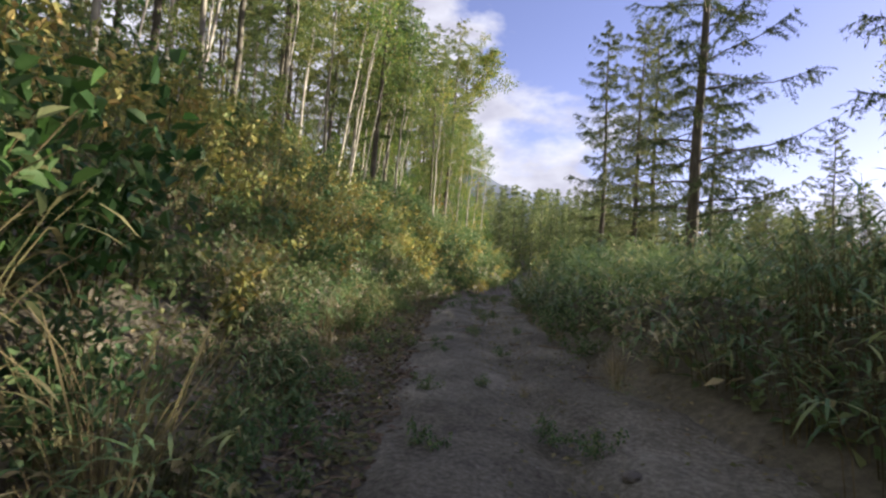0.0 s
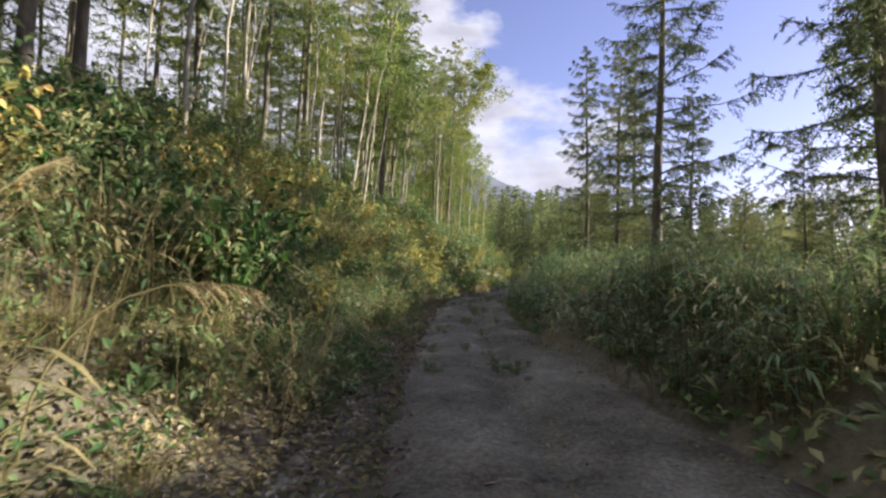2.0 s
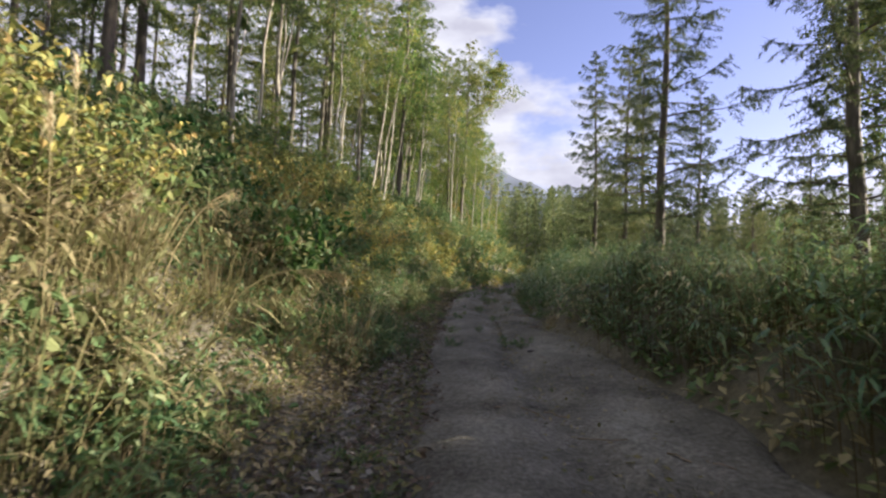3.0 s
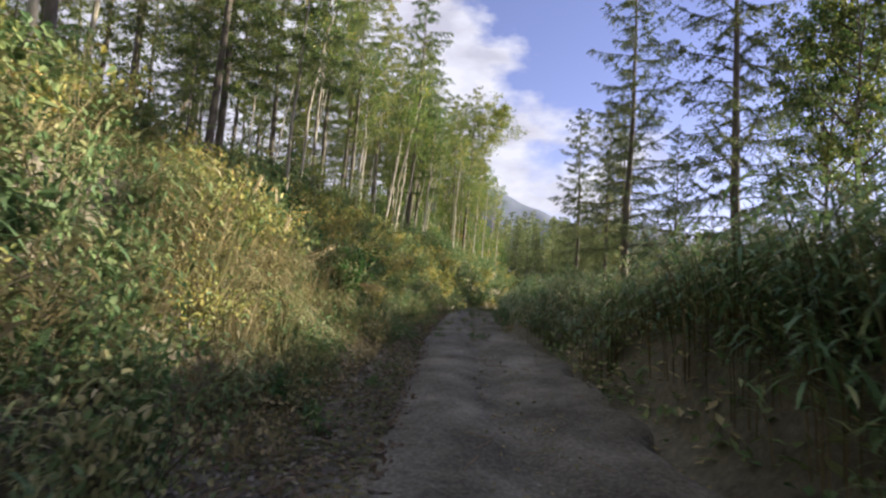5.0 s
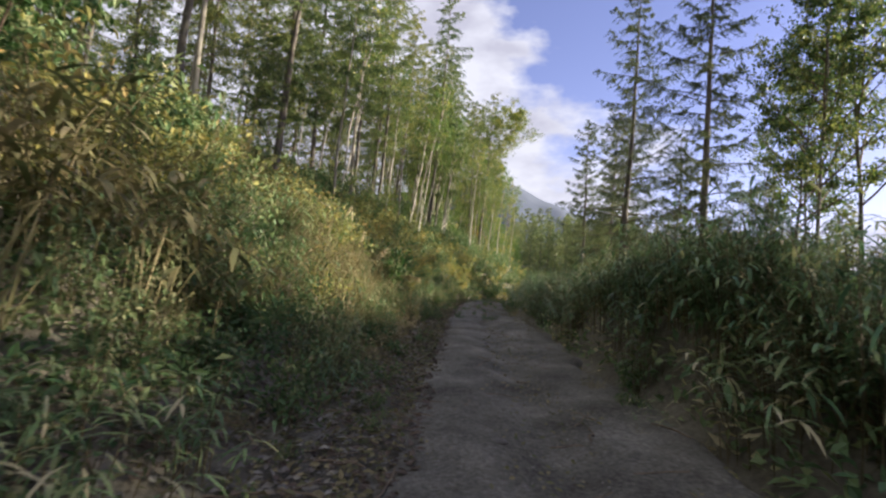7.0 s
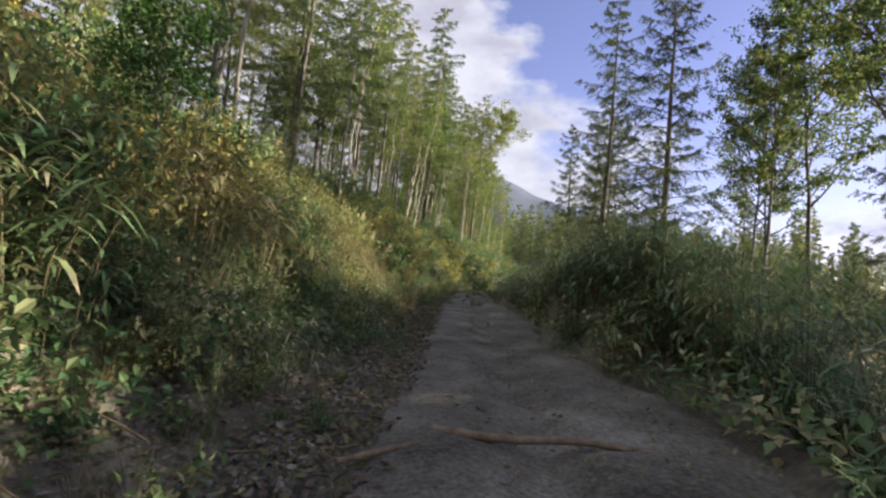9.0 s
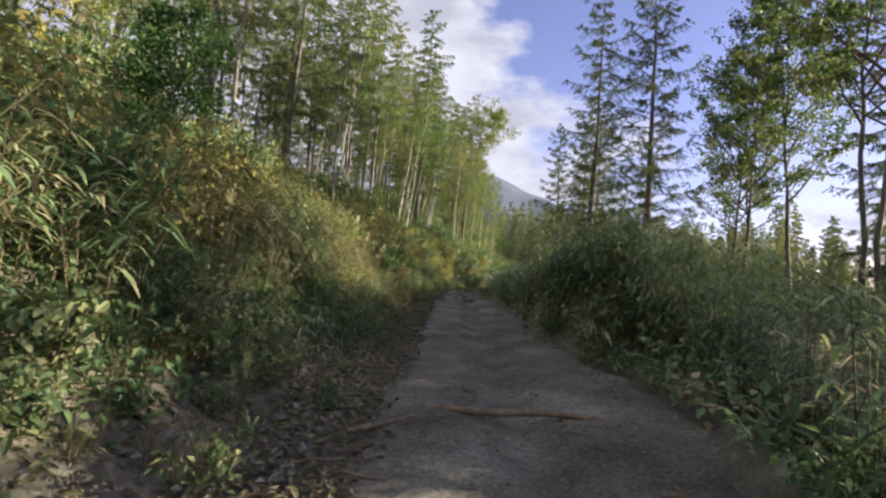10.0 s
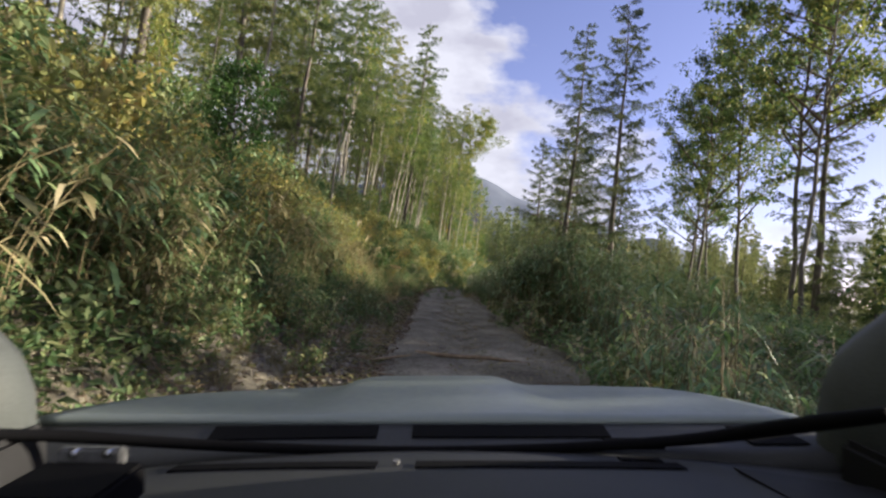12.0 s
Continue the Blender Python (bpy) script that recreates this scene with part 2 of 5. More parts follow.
def blades(geo, base, way, length, width, droop, segs=3):
    """Long leaves that bend over: strips that taper to a point."""
    n = len(base)
    way = unit(way)
    side = unit(np.cross(way, np.array([0.0, 0.0, 1.0]) + 0.05 * way[:, [1, 2, 0]]))
    L, W, D = (np.broadcast_to(a, (n,))[:, None] for a in (length, width, droop))
    rows = []
    for k in range(segs + 1):
        f = k / segs
        c = base + way * L * f - np.array([0, 0, 1.0]) * L * D * f * f
        w = W * (0.35 + 1.3 * f - 1.0 * f * f if k < segs else 0.04) * 0.75
        rows += [c - side * w / 2, c + side * w / 2]
    v = np.stack(rows, 1)
    o = np.arange(n)[:, None] * (2 * (segs + 1))
    quads = np.concatenate([o + np.array([2 * k, 2 * k + 1, 2 * k + 3, 2 * k + 2]) for k in range(segs)])
    geo.add(v.reshape(-1, 3), None, quads)


def part(name, data, mat, parent, label="", smooth=False):
    """Links a Geo or bmesh as one mesh under a thing or a part."""
    if isinstance(data, Geo):
        me = data.mesh(name, mat, smooth)
    else:
        me = bpy.data.meshes.new(name)
        data.to_mesh(me)
        data.free()
        me.materials.append(mat)
        if smooth:
            me.shade_smooth()
    ob = new(name, me)
    ob.parent = parent
    return tagged(ob, label)


def setting(name, geo, mat, label, category, kind="structure", smooth=True):
    return tagged(new(name, geo.mesh(name, mat, smooth)), label, category, "", kind)


# ---- the lie of the land ----


def bend(x, knots):
    """Smooth steps between knots."""
    xs, ys = zip(*knots)
    return np.interp(x, xs, ys)


ROAD_Z = ((-60, -2.2), (-30, -1.0), (-18, -0.5), (-12, -0.27), (-8, -0.1), (0, 0.08), (4, 0.22), (8, 0.42), (12, 0.58), (16, 0.66), (20, 0.55), (30, 0.2), (45, 0.3), (60, 2.0), (90, 7.5), (140, 12), (200, 13), (300, 8), (3000, -40))
BANK = ((0, 0), (1.45, 0), (1.9, 0.28), (2.6, 0.95), (4.2, 2.2), (8, 4.0), (12, 5.2), (18, 6.0), (30, 6.0), (60, 3), (200, -5), (3000, -30))


def road_x(y):
    return 0.1 + 0.007 * np.clip(y - 3, 0, 19) ** 2 + 0.266 * np.clip(y - 22, 0, 60)


def road_z(y):
    return sum(bend(y + d, ROAD_Z) for d in (-2.5, -1.2, 0, 1.2, 2.5)) / 5


def wide_of(y):
    """How far the foot of the open-side bank stands back."""
    return 0.6 * np.exp(-((np.asarray(y, float) + 10.2) / 1.9) ** 2) + 0.25 * np.exp(-((np.asarray(y, float) + 0.5) / 3.5) ** 2)


def verge_of(y):
    """How far the foot of the wooded bank stands back behind a strip of bare gravel."""
    return 0.6 * np.exp(-((np.asarray(y, float) + 4.2) / 2.2) ** 2)


def land(x, y, rough=True):
    x, y = np.asarray(x, float), np.asarray(y, float)
    u = road_x(y) - x
    z = road_z(y) + 0.06 * np.clip(-u, -1.5, 2.2)    # the track leans towards the bank
    k = 1 + 0.016 * np.clip(y - 5, 0, 45)
    left = bend(u - verge_of(y) * np.clip((4.5 - u) / 2.5, 0, 1), BANK) * k * np.clip(1 - (y - 50) / 16, 0.08, 1)    # the bank runs out into the valley
    v = -u
    plateau = 0.5 + 0.03 * np.clip(y, 0, 40) - 0.07 * np.clip(v - 4.5, 0, 25) - 0.03 * np.clip(v - 30, 0, 2000) + 0.3 * np.clip(y + 7, -4, 0) + 0.06 * np.clip(y + 11, -30, 0)
    plateau = plateau + 0.62 * np.clip((y + 9) / 3, 0, 1) * np.clip((-0.5 - y) / 3, 0, 1) * np.exp(-((v - 3.6) / 1.5) ** 2)
    cut = np.clip((y + 11) / 1.5, 0, 1) * np.clip((0.8 - y) / 1.5, 0, 1)
    plateau = plateau + 0.22 * cut
    f = np.clip((v - 1.85 - 0.1 * cut - wide_of(y)) / (0.9 - 0.45 * cut), 0, 1)
    right = plateau * f * f * (3 - 2 * f)
    z = z + np.where(u > 0, left, right)
    if rough:
        e = np.clip((np.abs(u) - 1.3) / 1.5, 0, 1)
        z = z + e * (0.12 * np.sin(x * 1.9 + 0.7 * y) * np.sin(y * 1.3 - 0.4 * x) + 0.25 * np.sin(x * 0.45 + 1) * np.sin(y * 0.38))
    return z


def spread_axis(lo, hi, fine, step, end):
    a = list(np.arange(lo, hi + 1e-6, fine))
    s, p = step, hi
    while p < end:
        p += s
        s *= 1.18
        a.append(p)
    s, p, b = step, lo, []
    while p > -end:
        p -= s
        s *= 1.18
        b.append(p)
    return np.array(b[::-1] + a)


def grid_geo(xs, ys, fz):
    X, Y = np.meshgrid(xs, ys, indexing="ij")
    g = Geo()
    n, m = X.shape
    i, j = np.meshgrid(np.arange(n - 1), np.arange(m - 1), indexing="ij")
    quads = np.stack([i * m + j, (i + 1) * m + j, (i + 1) * m + j + 1, i * m + j + 1], -1).reshape(-1, 4)
    g.add(np.stack([X, Y, fz(X, Y)], -1).reshape(-1, 3), None, quads)
    return g


def ground_z(X, Y):
    z = land(X, Y)
    # the bed of the track is cut a little deeper, and the track's own soil lies in it
    return z - 0.16 * (X - road_x(Y) > -1.25) * (X - road_x(Y) < 1.75 + wide_of(Y)) * (Y > -40) * (Y < 60)


setting("ground", grid_geo(spread_axis(-14, 14, 0.25, 0.35, 2500), spread_axis(-26, 40, 0.3, 0.4, 2500), ground_z), M_FLOOR, "brown forest floor of soil and dead leaves rising in a bank beside the track", "ground")


def track_geo():
    ys = np.arange(-34, 50, 0.14)
    us = np.linspace(-1.75, 2.75, 46)
    U, Y = np.meshgrid(us, ys, indexing="ij")
    X = road_x(Y) + U
    edge = np.where(U > 0, 1.7 + wide_of(Y), 1.15) - 0.035 * np.clip(Y - 4, 0, 10) + 0.12 * np.sin(Y * 2.3 + 3 * np.sign(U)) * np.sin(Y * 0.9) + 0.16 * np.sin(Y * 1.3 + np.sign(U)) * np.sin(Y * 0.47 + 2 * np.sign(U)) + 0.06 * np.sin(Y * 4.1 + 2 * U)
    rut = -0.09 * np.exp(-((np.abs(U) - 0.72) / 0.24) ** 2) + 0.03 * np.exp(-(U / 0.3) ** 2)
    bumps = 0.02 * np.sin(Y * 0.9 + 1.4 * np.sin(X * 1.3)) * np.sin(X * 2.2 + 0.5 * Y) + 0.016 * np.sin(X * 4.1 + Y * 1.7 + np.sin(Y * 0.7)) * np.sin(Y * 1.9 + 0.8 * X) + 0.008 * np.sin(X * 9 + 2 * np.sin(Y * 1.1)) * np.sin(Y * 4.3 + 1.7 * np.sin(X * 3)) + 0.006 * np.random.default_rng(5).normal(0, 1, X.shape)
    Z = land(X, Y, False) + 0.02 + rut + bumps - 0.3 * np.clip((np.abs(U) - edge) / 0.35, 0, 1)
    g = Geo()
    n, m = X.shape
    i, j = np.meshgrid(np.arange(n - 1), np.arange(m - 1), indexing="ij")
    quads = np.stack([i * m + j, (i + 1) * m + j, (i + 1) * m + j + 1, i * m + j + 1], -1).reshape(-1, 4)
    g.add(np.stack([X, Y, Z], -1).reshape(-1, 3), None, quads)
    return g


setting("road", track_geo(), M_TRACK, "rutted brown dirt track with stones and dead leaves", "dirt track")

# ---- plants ----
rng = np.random.default_rng(7)


class Kind:
    """A plant that is built once and set out many times: parts of (name, Geo, material, smooth)."""

    def __init__(self, name, parts, label, category, group):
        self.name, self.label, self.category, self.group = name, label, category, group
        self.parts = [(n, g.arrays(), mt, s, g) for n, g, mt, s in parts]
        self.first = None

    def place(self, m):
        if self.first is None:
            self.first = tagged(new(self.name), self.label, self.category, self.group)
            for n, _, mt, s, g in self.parts:
                ob = part(n, g, mt, self.first, "", s)
                if n in ("branchwork", "foliage", "stalkwork", "leaves", "grass_mass"):
                    tagged(ob, kind="stuff")
            self.first.matrix_basis = m
            return self.first
        old = self.first.matrix_basis.copy()
        self.first.matrix_basis = Matrix.Identity(4)
        ob = copy_thing(self.first, m)
        self.first.matrix_basis = old
        return ob


def spot(x, y, scale=1.0, turn=None, sink=0.03, tall=1.0, lean=0.0):
    turn = rng.uniform(0, 360) if turn is None else turn
    z = float(land(x, y)) - sink
    return pose(x, y, z) @ pose(0, 0, 0, 0, lean, 0) @ pose(0, 0, 0, 0, 0, turn) @ Matrix.Diagonal((scale, scale, scale * tall, 1))


def conifer(name, h, radius, crown_from, limbs, reach, tuft, twigs, seed, bark, needles, label, droop=0.25, rise=0.15, tufts=5, snags=6, split=False, upturn=0.3, hang=0.0, passes=3, slim=0.28, feather=0.34, taper=0.8):
    limb_parts = []
    r = np.random.default_rng(seed)
    trunk, wood, leaf = Geo(), Geo(), Geo()
    zs = np.linspace(0, h, 12)
    sway = np.cumsum(r.normal(0, 0.035, (12, 2)), 0)
    sway -= sway[0]
    pts = np.column_stack([sway, zs])
    pts[0, 2] = -0.4
    rad = radius * (1 - (zs / h) * 0.93)
    rad[0] *= 1.35
    tube(trunk, pts, rad, 9)
    at = lambda z: np.array([np.interp(z, zs, sway[:, 0]), np.interp(z, zs, sway[:, 1]), z])
    az = r.uniform(0, 6.28)
    for k in range(limbs + snags):
        dead = k >= limbs
        f = (k + r.uniform(0, 0.8)) / limbs if not dead else 0
        z = h * (crown_from + (0.985 - crown_from) * f) if not dead else h * r.uniform(0.1, crown_from)
        az += 2.4 + r.normal(0, 0.35)
        grow = max(0.0, 1 - (z / h - crown_from) / (1 - crown_from)) if not dead else 0.4
        length = reach * (0.12 + 0.88 * grow ** taper) * r.uniform(0.45, 1.25) * (0.6 if dead else 1)
        d = np.array([math.cos(az), math.sin(az), 0])
        s = np.linspace(0, 1, 6)
        sag = rise * s - droop * s * s + upturn * np.maximum(s - 0.45, 0) ** 2
        if not dead:
            sag = sag + (1 - grow) * 0.45 * s
        p = at(z) + d[None] * (length * s)[:, None] + np.array([0, 0, 1])[None] * (length * sag)[:, None]
        p[:, :2] += np.cumsum(r.normal(0, 0.02 * length, (6, 2)), 0) * s[:, None]
        br = max(0.008, 0.02 * length * radius / 0.16 * 0.55)
        limb = Geo() if split else wood
        tube(limb, p, br * (1 - 0.85 * s), 4)
        if split:
            limb_parts.append(("branch", limb, M_TWIG, True))
        if dead:
            continue
        nt = max(4, int(twigs * length / reach + 3))
        ts = np.sort(r.uniform(0.12, 1.0, nt))
        org = np.stack([np.interp(ts, s, p[:, c]) for c in range(3)], 1)
        side = np.cross(d, [0, 0, 1.0])
        sg = np.where(np.arange(nt) % 2 == 0, 1, -1)[:, None]
        tl = length * feather * (1.1 - 0.7 * ts) * r.uniform(0.6, 1.3, nt) + 0.08
        td = unit(d * 0.75 + side * sg * r.uniform(0.5, 1.1, (nt, 1)) + np.array([0, 0, -1]) * r.uniform(-0.05 + hang, 0.75 + hang, (nt, 1)))
        pos = (org[:, None] + td[:, None] * tl[:, None, None] * np.linspace(0.08, 1, tufts)[None, :, None]).reshape(-1, 3)
        pos = np.concatenate([pos, org])
        n = len(pos)
        for _ in range(passes):
            w = unit(np.concatenate([np.repeat(td, tufts, 0), np.repeat(d[None], nt, 0)]) * 0.55 + r.normal(0, 0.7, (n, 3)) - np.array([0, 0, hang]))
            needles_at(leaf, pos + r.normal(0, 0.01, (n, 3)), w, r.normal(0, 1, (n, 3)), tuft * r.uniform(0.6, 1.4, n), tuft * slim)
    if not split:
        limb_parts = [("branchwork", wood, M_TWIG, True)]
    return Kind(name, [("trunk", trunk, bark, True), ("foliage", leaf, needles, False)] + limb_parts, label, "tree", "trees of the forest")


def broadleaf(name, h, radius, crown_from, limbs, reach, count, seed, bark, leafmat, label, lean=0.0, size=0.1, loose=0.24):
    r = np.random.default_rng(seed)
    trunk, wood, leaf = Geo(), Geo(), Geo()
    zs = np.linspace(0, h * 0.96, 12)
    sway = np.cumsum(r.normal(0, 0.07, (12, 2)), 0)
    sway = sway - sway[0] + np.column_stack([lean * (zs / h) ** 1.3, 0 * zs])
    pts = np.column_stack([sway, zs])
    pts[0, 2] = -0.4
    rad = radius * (1 - 0.9 * zs / h)
    rad[0] *= 1.4
    tube(trunk, pts, rad, 9)
    ends = []
    az = 0.0
    for k in range(limbs):
        f = (k + 0.5) / limbs
        z = h * (crown_from + (0.94 - crown_from) * f)
        az += 2.3 + r.normal(0, 0.5)
        o = np.array([np.interp(z, zs, sway[:, 0]), np.interp(z, zs, sway[:, 1]), z])
        length = reach * (0.55 + 0.75 * math.sin(math.pi * min(1, 0.25 + 0.75 * f))) * r.uniform(0.6, 1.15) * (1.05 - 0.45 * f)
        d = unit(np.array([math.cos(az), math.sin(az), r.uniform(0.35, 1.1)]))
        s = np.linspace(0, 1, 6)
        p = o + d * (length * s)[:, None] + np.array([0, 0, 1.0]) * (0.12 * length * s * s)[:, None] + np.cumsum(r.normal(0, 0.035 * length, (6, 3)), 0) * s[:, None]
        tube(wood, p, max(0.01, 0.014 * length) * (1 - 0.8 * s), 5)
        for q in range(6):
            a = r.uniform(0.35, 1.0)
            b = np.array([np.interp(a, s, p[:, c]) for c in range(3)])
            dd = unit(d + r.normal(0, 0.75, 3))
            ll = length * r.uniform(0.2, 0.42)
            pp = b + dd * (ll * np.linspace(0, 1, 4))[:, None]
            tube(wood, pp, 0.009 * (1 - 0.75 * np.linspace(0, 1, 4)), 3)
            ends += [pp[-1], pp[2], pp[1]]
    ends = np.array(ends)
    idx = r.integers(0, len(ends), count)
    pos = ends[idx] + r.normal(0, loose, (count, 3)) * np.array([1, 1, 0.6])
    w = unit(r.normal(0, 1, (count, 3)) + np.array([0, 0, -0.5]))
    leaves(leaf, pos, w, r.normal(0, 0.6, (count, 3)) + np.array([0, 0, 1.0]), size * r.uniform(0.6, 1.25, count), size * 0.62, 0.2)
    return Kind(name, [("trunk", trunk, bark, True), ("branchwork", wood, M_TWIG, True), ("foliage", leaf, leafmat, False)], label, "tree", "trees of the forest")


def shrub(name, h, spread, stems, count, size, seed, leafmat, label, oval=False):
    r = np.random.default_rng(seed)
    wood, leaf = Geo(), Geo()
    allp = []
    for k in range(stems):
        az, out = r.uniform(0, 6.28), r.uniform(0.15, 1.0) * spread
        s = np.linspace(0, 1, 6)
        hh = h * r.uniform(0.55, 1.05) * (1 - 0.35 * (out / spread) ** 2)
        b = np.array([math.cos(az), math.sin(az), 0]) * spread * 0.25 * r.uniform(0, 1)
        p = b + np.column_stack([math.cos(az) * out * s ** 1.5, math.sin(az) * out * s ** 1.5, hh * s]) + np.cumsum(r.normal(0, 0.03, (6, 3)), 0) * s[:, None]
        p[0, 2] = -0.1
        tube(wood, p, 0.009 * (1 - 0.75 * s), 3)
        allp.append(p)
    allp = np.array(allp)
    i = r.integers(0, stems, count)
    f = np.sqrt(r.uniform(0.03, 1, count)) * 5
    lo = np.minimum(f.astype(int), 4)
    pos = allp[i, lo] + (allp[i, lo + 1] - allp[i, lo]) * (f - lo)[:, None] + r.normal(0, 0.085, (count, 3))
    pos[:, 2] = np.maximum(pos[:, 2], 0.03)
    w = unit(r.normal(0, 1, (count, 3)) + np.array([0, 0, -0.25]))
    leaves(leaf, pos, w, r.normal(0, 0.5, (count, 3)) + np.array([0, 0, 1.0]), size * r.uniform(0.55, 1.35, count), size * 0.6, 0.2, 0.15 if oval else 0.1, oval)
    return Kind(name, [("stalkwork", wood, M_STEM, True), ("leaves", leaf, leafmat, False)], label, "shrub", "undergrowth beside the track")


def sasa(name, h, spread, culms, seed, label, big=1.0, segs=3, stalks=True):
    r = np.random.default_rng(seed)
    wood, leaf = Geo(), Geo()
    for k in range(culms):
        az, out = r.uniform(0, 6.28), r.uniform(0.05, 1) * spread
        b = np.array([math.cos(az), math.sin(az), 0]) * out * 0.6
        s = np.linspace(0, 1, 5)
        hh = h * r.uniform(0.55, 1.08)
        p = b + np.column_stack([math.cos(az) * out * 0.55 * s ** 2, math.sin(az) * out * 0.55 * s ** 2, hh * s])
        p[0, 2] = -0.1
        if stalks:
            tube(wood, p, 0.006 * (1 - 0.6 * s), 3)
        n = int(r.integers(7, 11))
        f = r.uniform(0.35, 1, n) * 4
        lo = np.minimum(f.astype(int), 3)
        pos = p[lo] + (p[lo + 1] - p[lo]) * (f - lo)[:, None]
        a = r.uniform(0, 6.28, n)
        w = np.column_stack([np.cos(a), np.sin(a), r.uniform(0.0, 0.9, n)])
        blades(leaf, pos, w, big * r.uniform(0.16, 0.3, n), big * r.uniform(0.035, 0.055, n), r.uniform(0.25, 0.9, n), segs)
    return Kind(name, ([("stalkwork", wood, M_STEM, True)] if stalks else []) + [("leaves", leaf, M_SASA, False)], label, "bamboo grass", "bamboo grass beside the track")


def grass(name, h, spread, count, seed, mat, label, wide=0.012):
    r = np.random.default_rng(seed)
    leaf = Geo()
    a = r.uniform(0, 6.28, count)
    out = r.uniform(0, 1, count) * spread
    b = np.column_stack([np.cos(a) * out * 0.5, np.sin(a) * out * 0.5, np.full(count, -0.03)])
    w = np.column_stack([np.cos(a) * r.uniform(0.05, 0.7, count), np.sin(a) * r.uniform(0.05, 0.7, count), np.ones(count)])
    blades(leaf, b, w, h * r.uniform(0.45, 1.15, count), wide * r.uniform(0.7, 1.6, count), r.uniform(0.1, 0.75, count), 4)
    stalk = Geo()
    for k in range(5):
        f, q = np.linspace(0, 1, 5), r.normal(0, 0.3, 2) * h
        tube(stalk, np.column_stack([q[0] * f ** 1.6, q[1] * f ** 1.6, h * r.uniform(0.9, 1.25) * (f - 0.15 * f ** 3)]), 0.004 * (1 - 0.6 * f), 3)
    return Kind(name, [("grass_mass", leaf, mat, False), ("stalkwork", stalk, M_STEM, True)], label, "grass", "grass tufts beside the track")


def weed(name, h, stems, seed, leafmat, label, leaf_len=0.14):
    """Tall stalks with narrow leaves and a dry seed head."""
    r = np.random.default_rng(seed)
    wood, leaf = Geo(), Geo()
    for k in range(stems):
        a, out = r.uniform(0, 6.28), r.uniform(0.05, 0.45)
        s = np.linspace(0, 1, 7)
        hh = h * r.uniform(0.6, 1.1)
        p = np.column_stack([math.cos(a) * (0.15 * out + out * s ** 2), math.sin(a) * (0.15 * out + out * s ** 2), hh * (s - 0.12 * s ** 3)])
        p[1:] += r.normal(0, 0.012, (6, 3))
        p[0, 2] = -0.1
        tube(wood, p, 0.007 * (1 - 0.6 * s), 4)
        n = int(22 * hh)
        f = r.uniform(0.15, 0.97, n)
        pos = np.column_stack([np.interp(f, s, p[:, c]) for c in range(3)])
        b = r.uniform(0, 6.28, n)
        blades(leaf, pos, np.column_stack([np.cos(b), np.sin(b), r.uniform(-0.2, 0.8, n)]), leaf_len * r.uniform(0.5, 1.3, n), leaf_len * 0.26, r.uniform(0.2, 0.9, n), 2)
        q = np.repeat(p[-1:], 14, 0) - np.array([0, 0, 1.0]) * r.uniform(0, 0.18, (14, 1))
        leaves(leaf, q, r.normal(0, 1, (14, 3)) + np.array([0, 0, 0.4]), r.normal(0, 1, (14, 3)), 0.05, 0.02)
    return Kind(name, [("stalkwork", wood, M_STEM, True), ("leaves", leaf, leafmat, False)], label, "weed", "undergrowth beside the track")


LARCHES = [conifer("larch", 15.0, 0.17, 0.12, (96, 88, 100)[k], (2.7, 2.2, 2.5)[k], 0.105, 24, 11 + k, M_LARCH_BARK, M_LARCH, "tall larch with a bare brown trunk and thin feathery branches", 0.34, 0.16, 6, 12, True, 0.9, 0.3, 6, 0.2, 0.29, 0.55) for k in range(3)]
FIRS = [conifer("conifer", 14.0, (0.115, 0.105, 0.075)[k], (0.18, 0.26, 0.34)[k], (74, 64, 54)[k], (2.1, 2.4, 1.9)[k], 0.12, 17, 31 + k, (M_LARCH_BARK, M_GREY_BARK, M_PALE_BARK)[k], M_FIR, "slender forest conifer with thin drooping green boughs", 0.34, 0.14, 5, (14, 16, 18)[k], False, 0.5, 0.3, 5, 0.2, 0.3, 0.6) for k in range(3)]
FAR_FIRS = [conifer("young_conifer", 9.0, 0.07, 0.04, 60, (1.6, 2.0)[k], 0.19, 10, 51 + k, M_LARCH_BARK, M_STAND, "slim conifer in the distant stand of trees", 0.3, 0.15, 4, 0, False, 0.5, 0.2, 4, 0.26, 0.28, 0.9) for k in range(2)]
DEEP_FIRS = [conifer("conifer", 14.0, 0.11, 0.2, 60, 1.9, 0.2, 8, 61 + k, (M_LARCH_BARK, M_GREY_BARK)[k], M_FIR, "forest conifer deep in the wood", 0.35, 0.1, 3, 12, False, 0.4, 0.25, 3, 0.24, 0.27, 0.6) for k in range(2)]
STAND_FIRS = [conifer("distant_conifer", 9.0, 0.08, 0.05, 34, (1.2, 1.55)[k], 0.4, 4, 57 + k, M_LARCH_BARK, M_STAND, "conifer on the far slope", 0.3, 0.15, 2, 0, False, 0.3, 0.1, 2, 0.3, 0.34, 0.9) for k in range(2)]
# dense spruces, set only out of view to throw shade across the track
SHADE_FIRS = [conifer("spruce", 14.0, 0.13, (0.16, 0.22)[k], 76, 2.0, 0.2, 9, 65 + k, M_LARCH_BARK, M_FIR, "dense spruce added out of view to cast shade", 0.34, 0.12, 4, 4, False, 0.5, 0.25) for k in range(2)]
ALDERS = [broadleaf("alder", 16.0, 0.1, (0.3, 0.4)[k], 28, 3.3, 7800, 71 + k, M_GREY_BARK, M_ALDER, "slim broadleaved tree with thinning green leaves", 0.9, 0.18, 0.15) for k in range(2)]
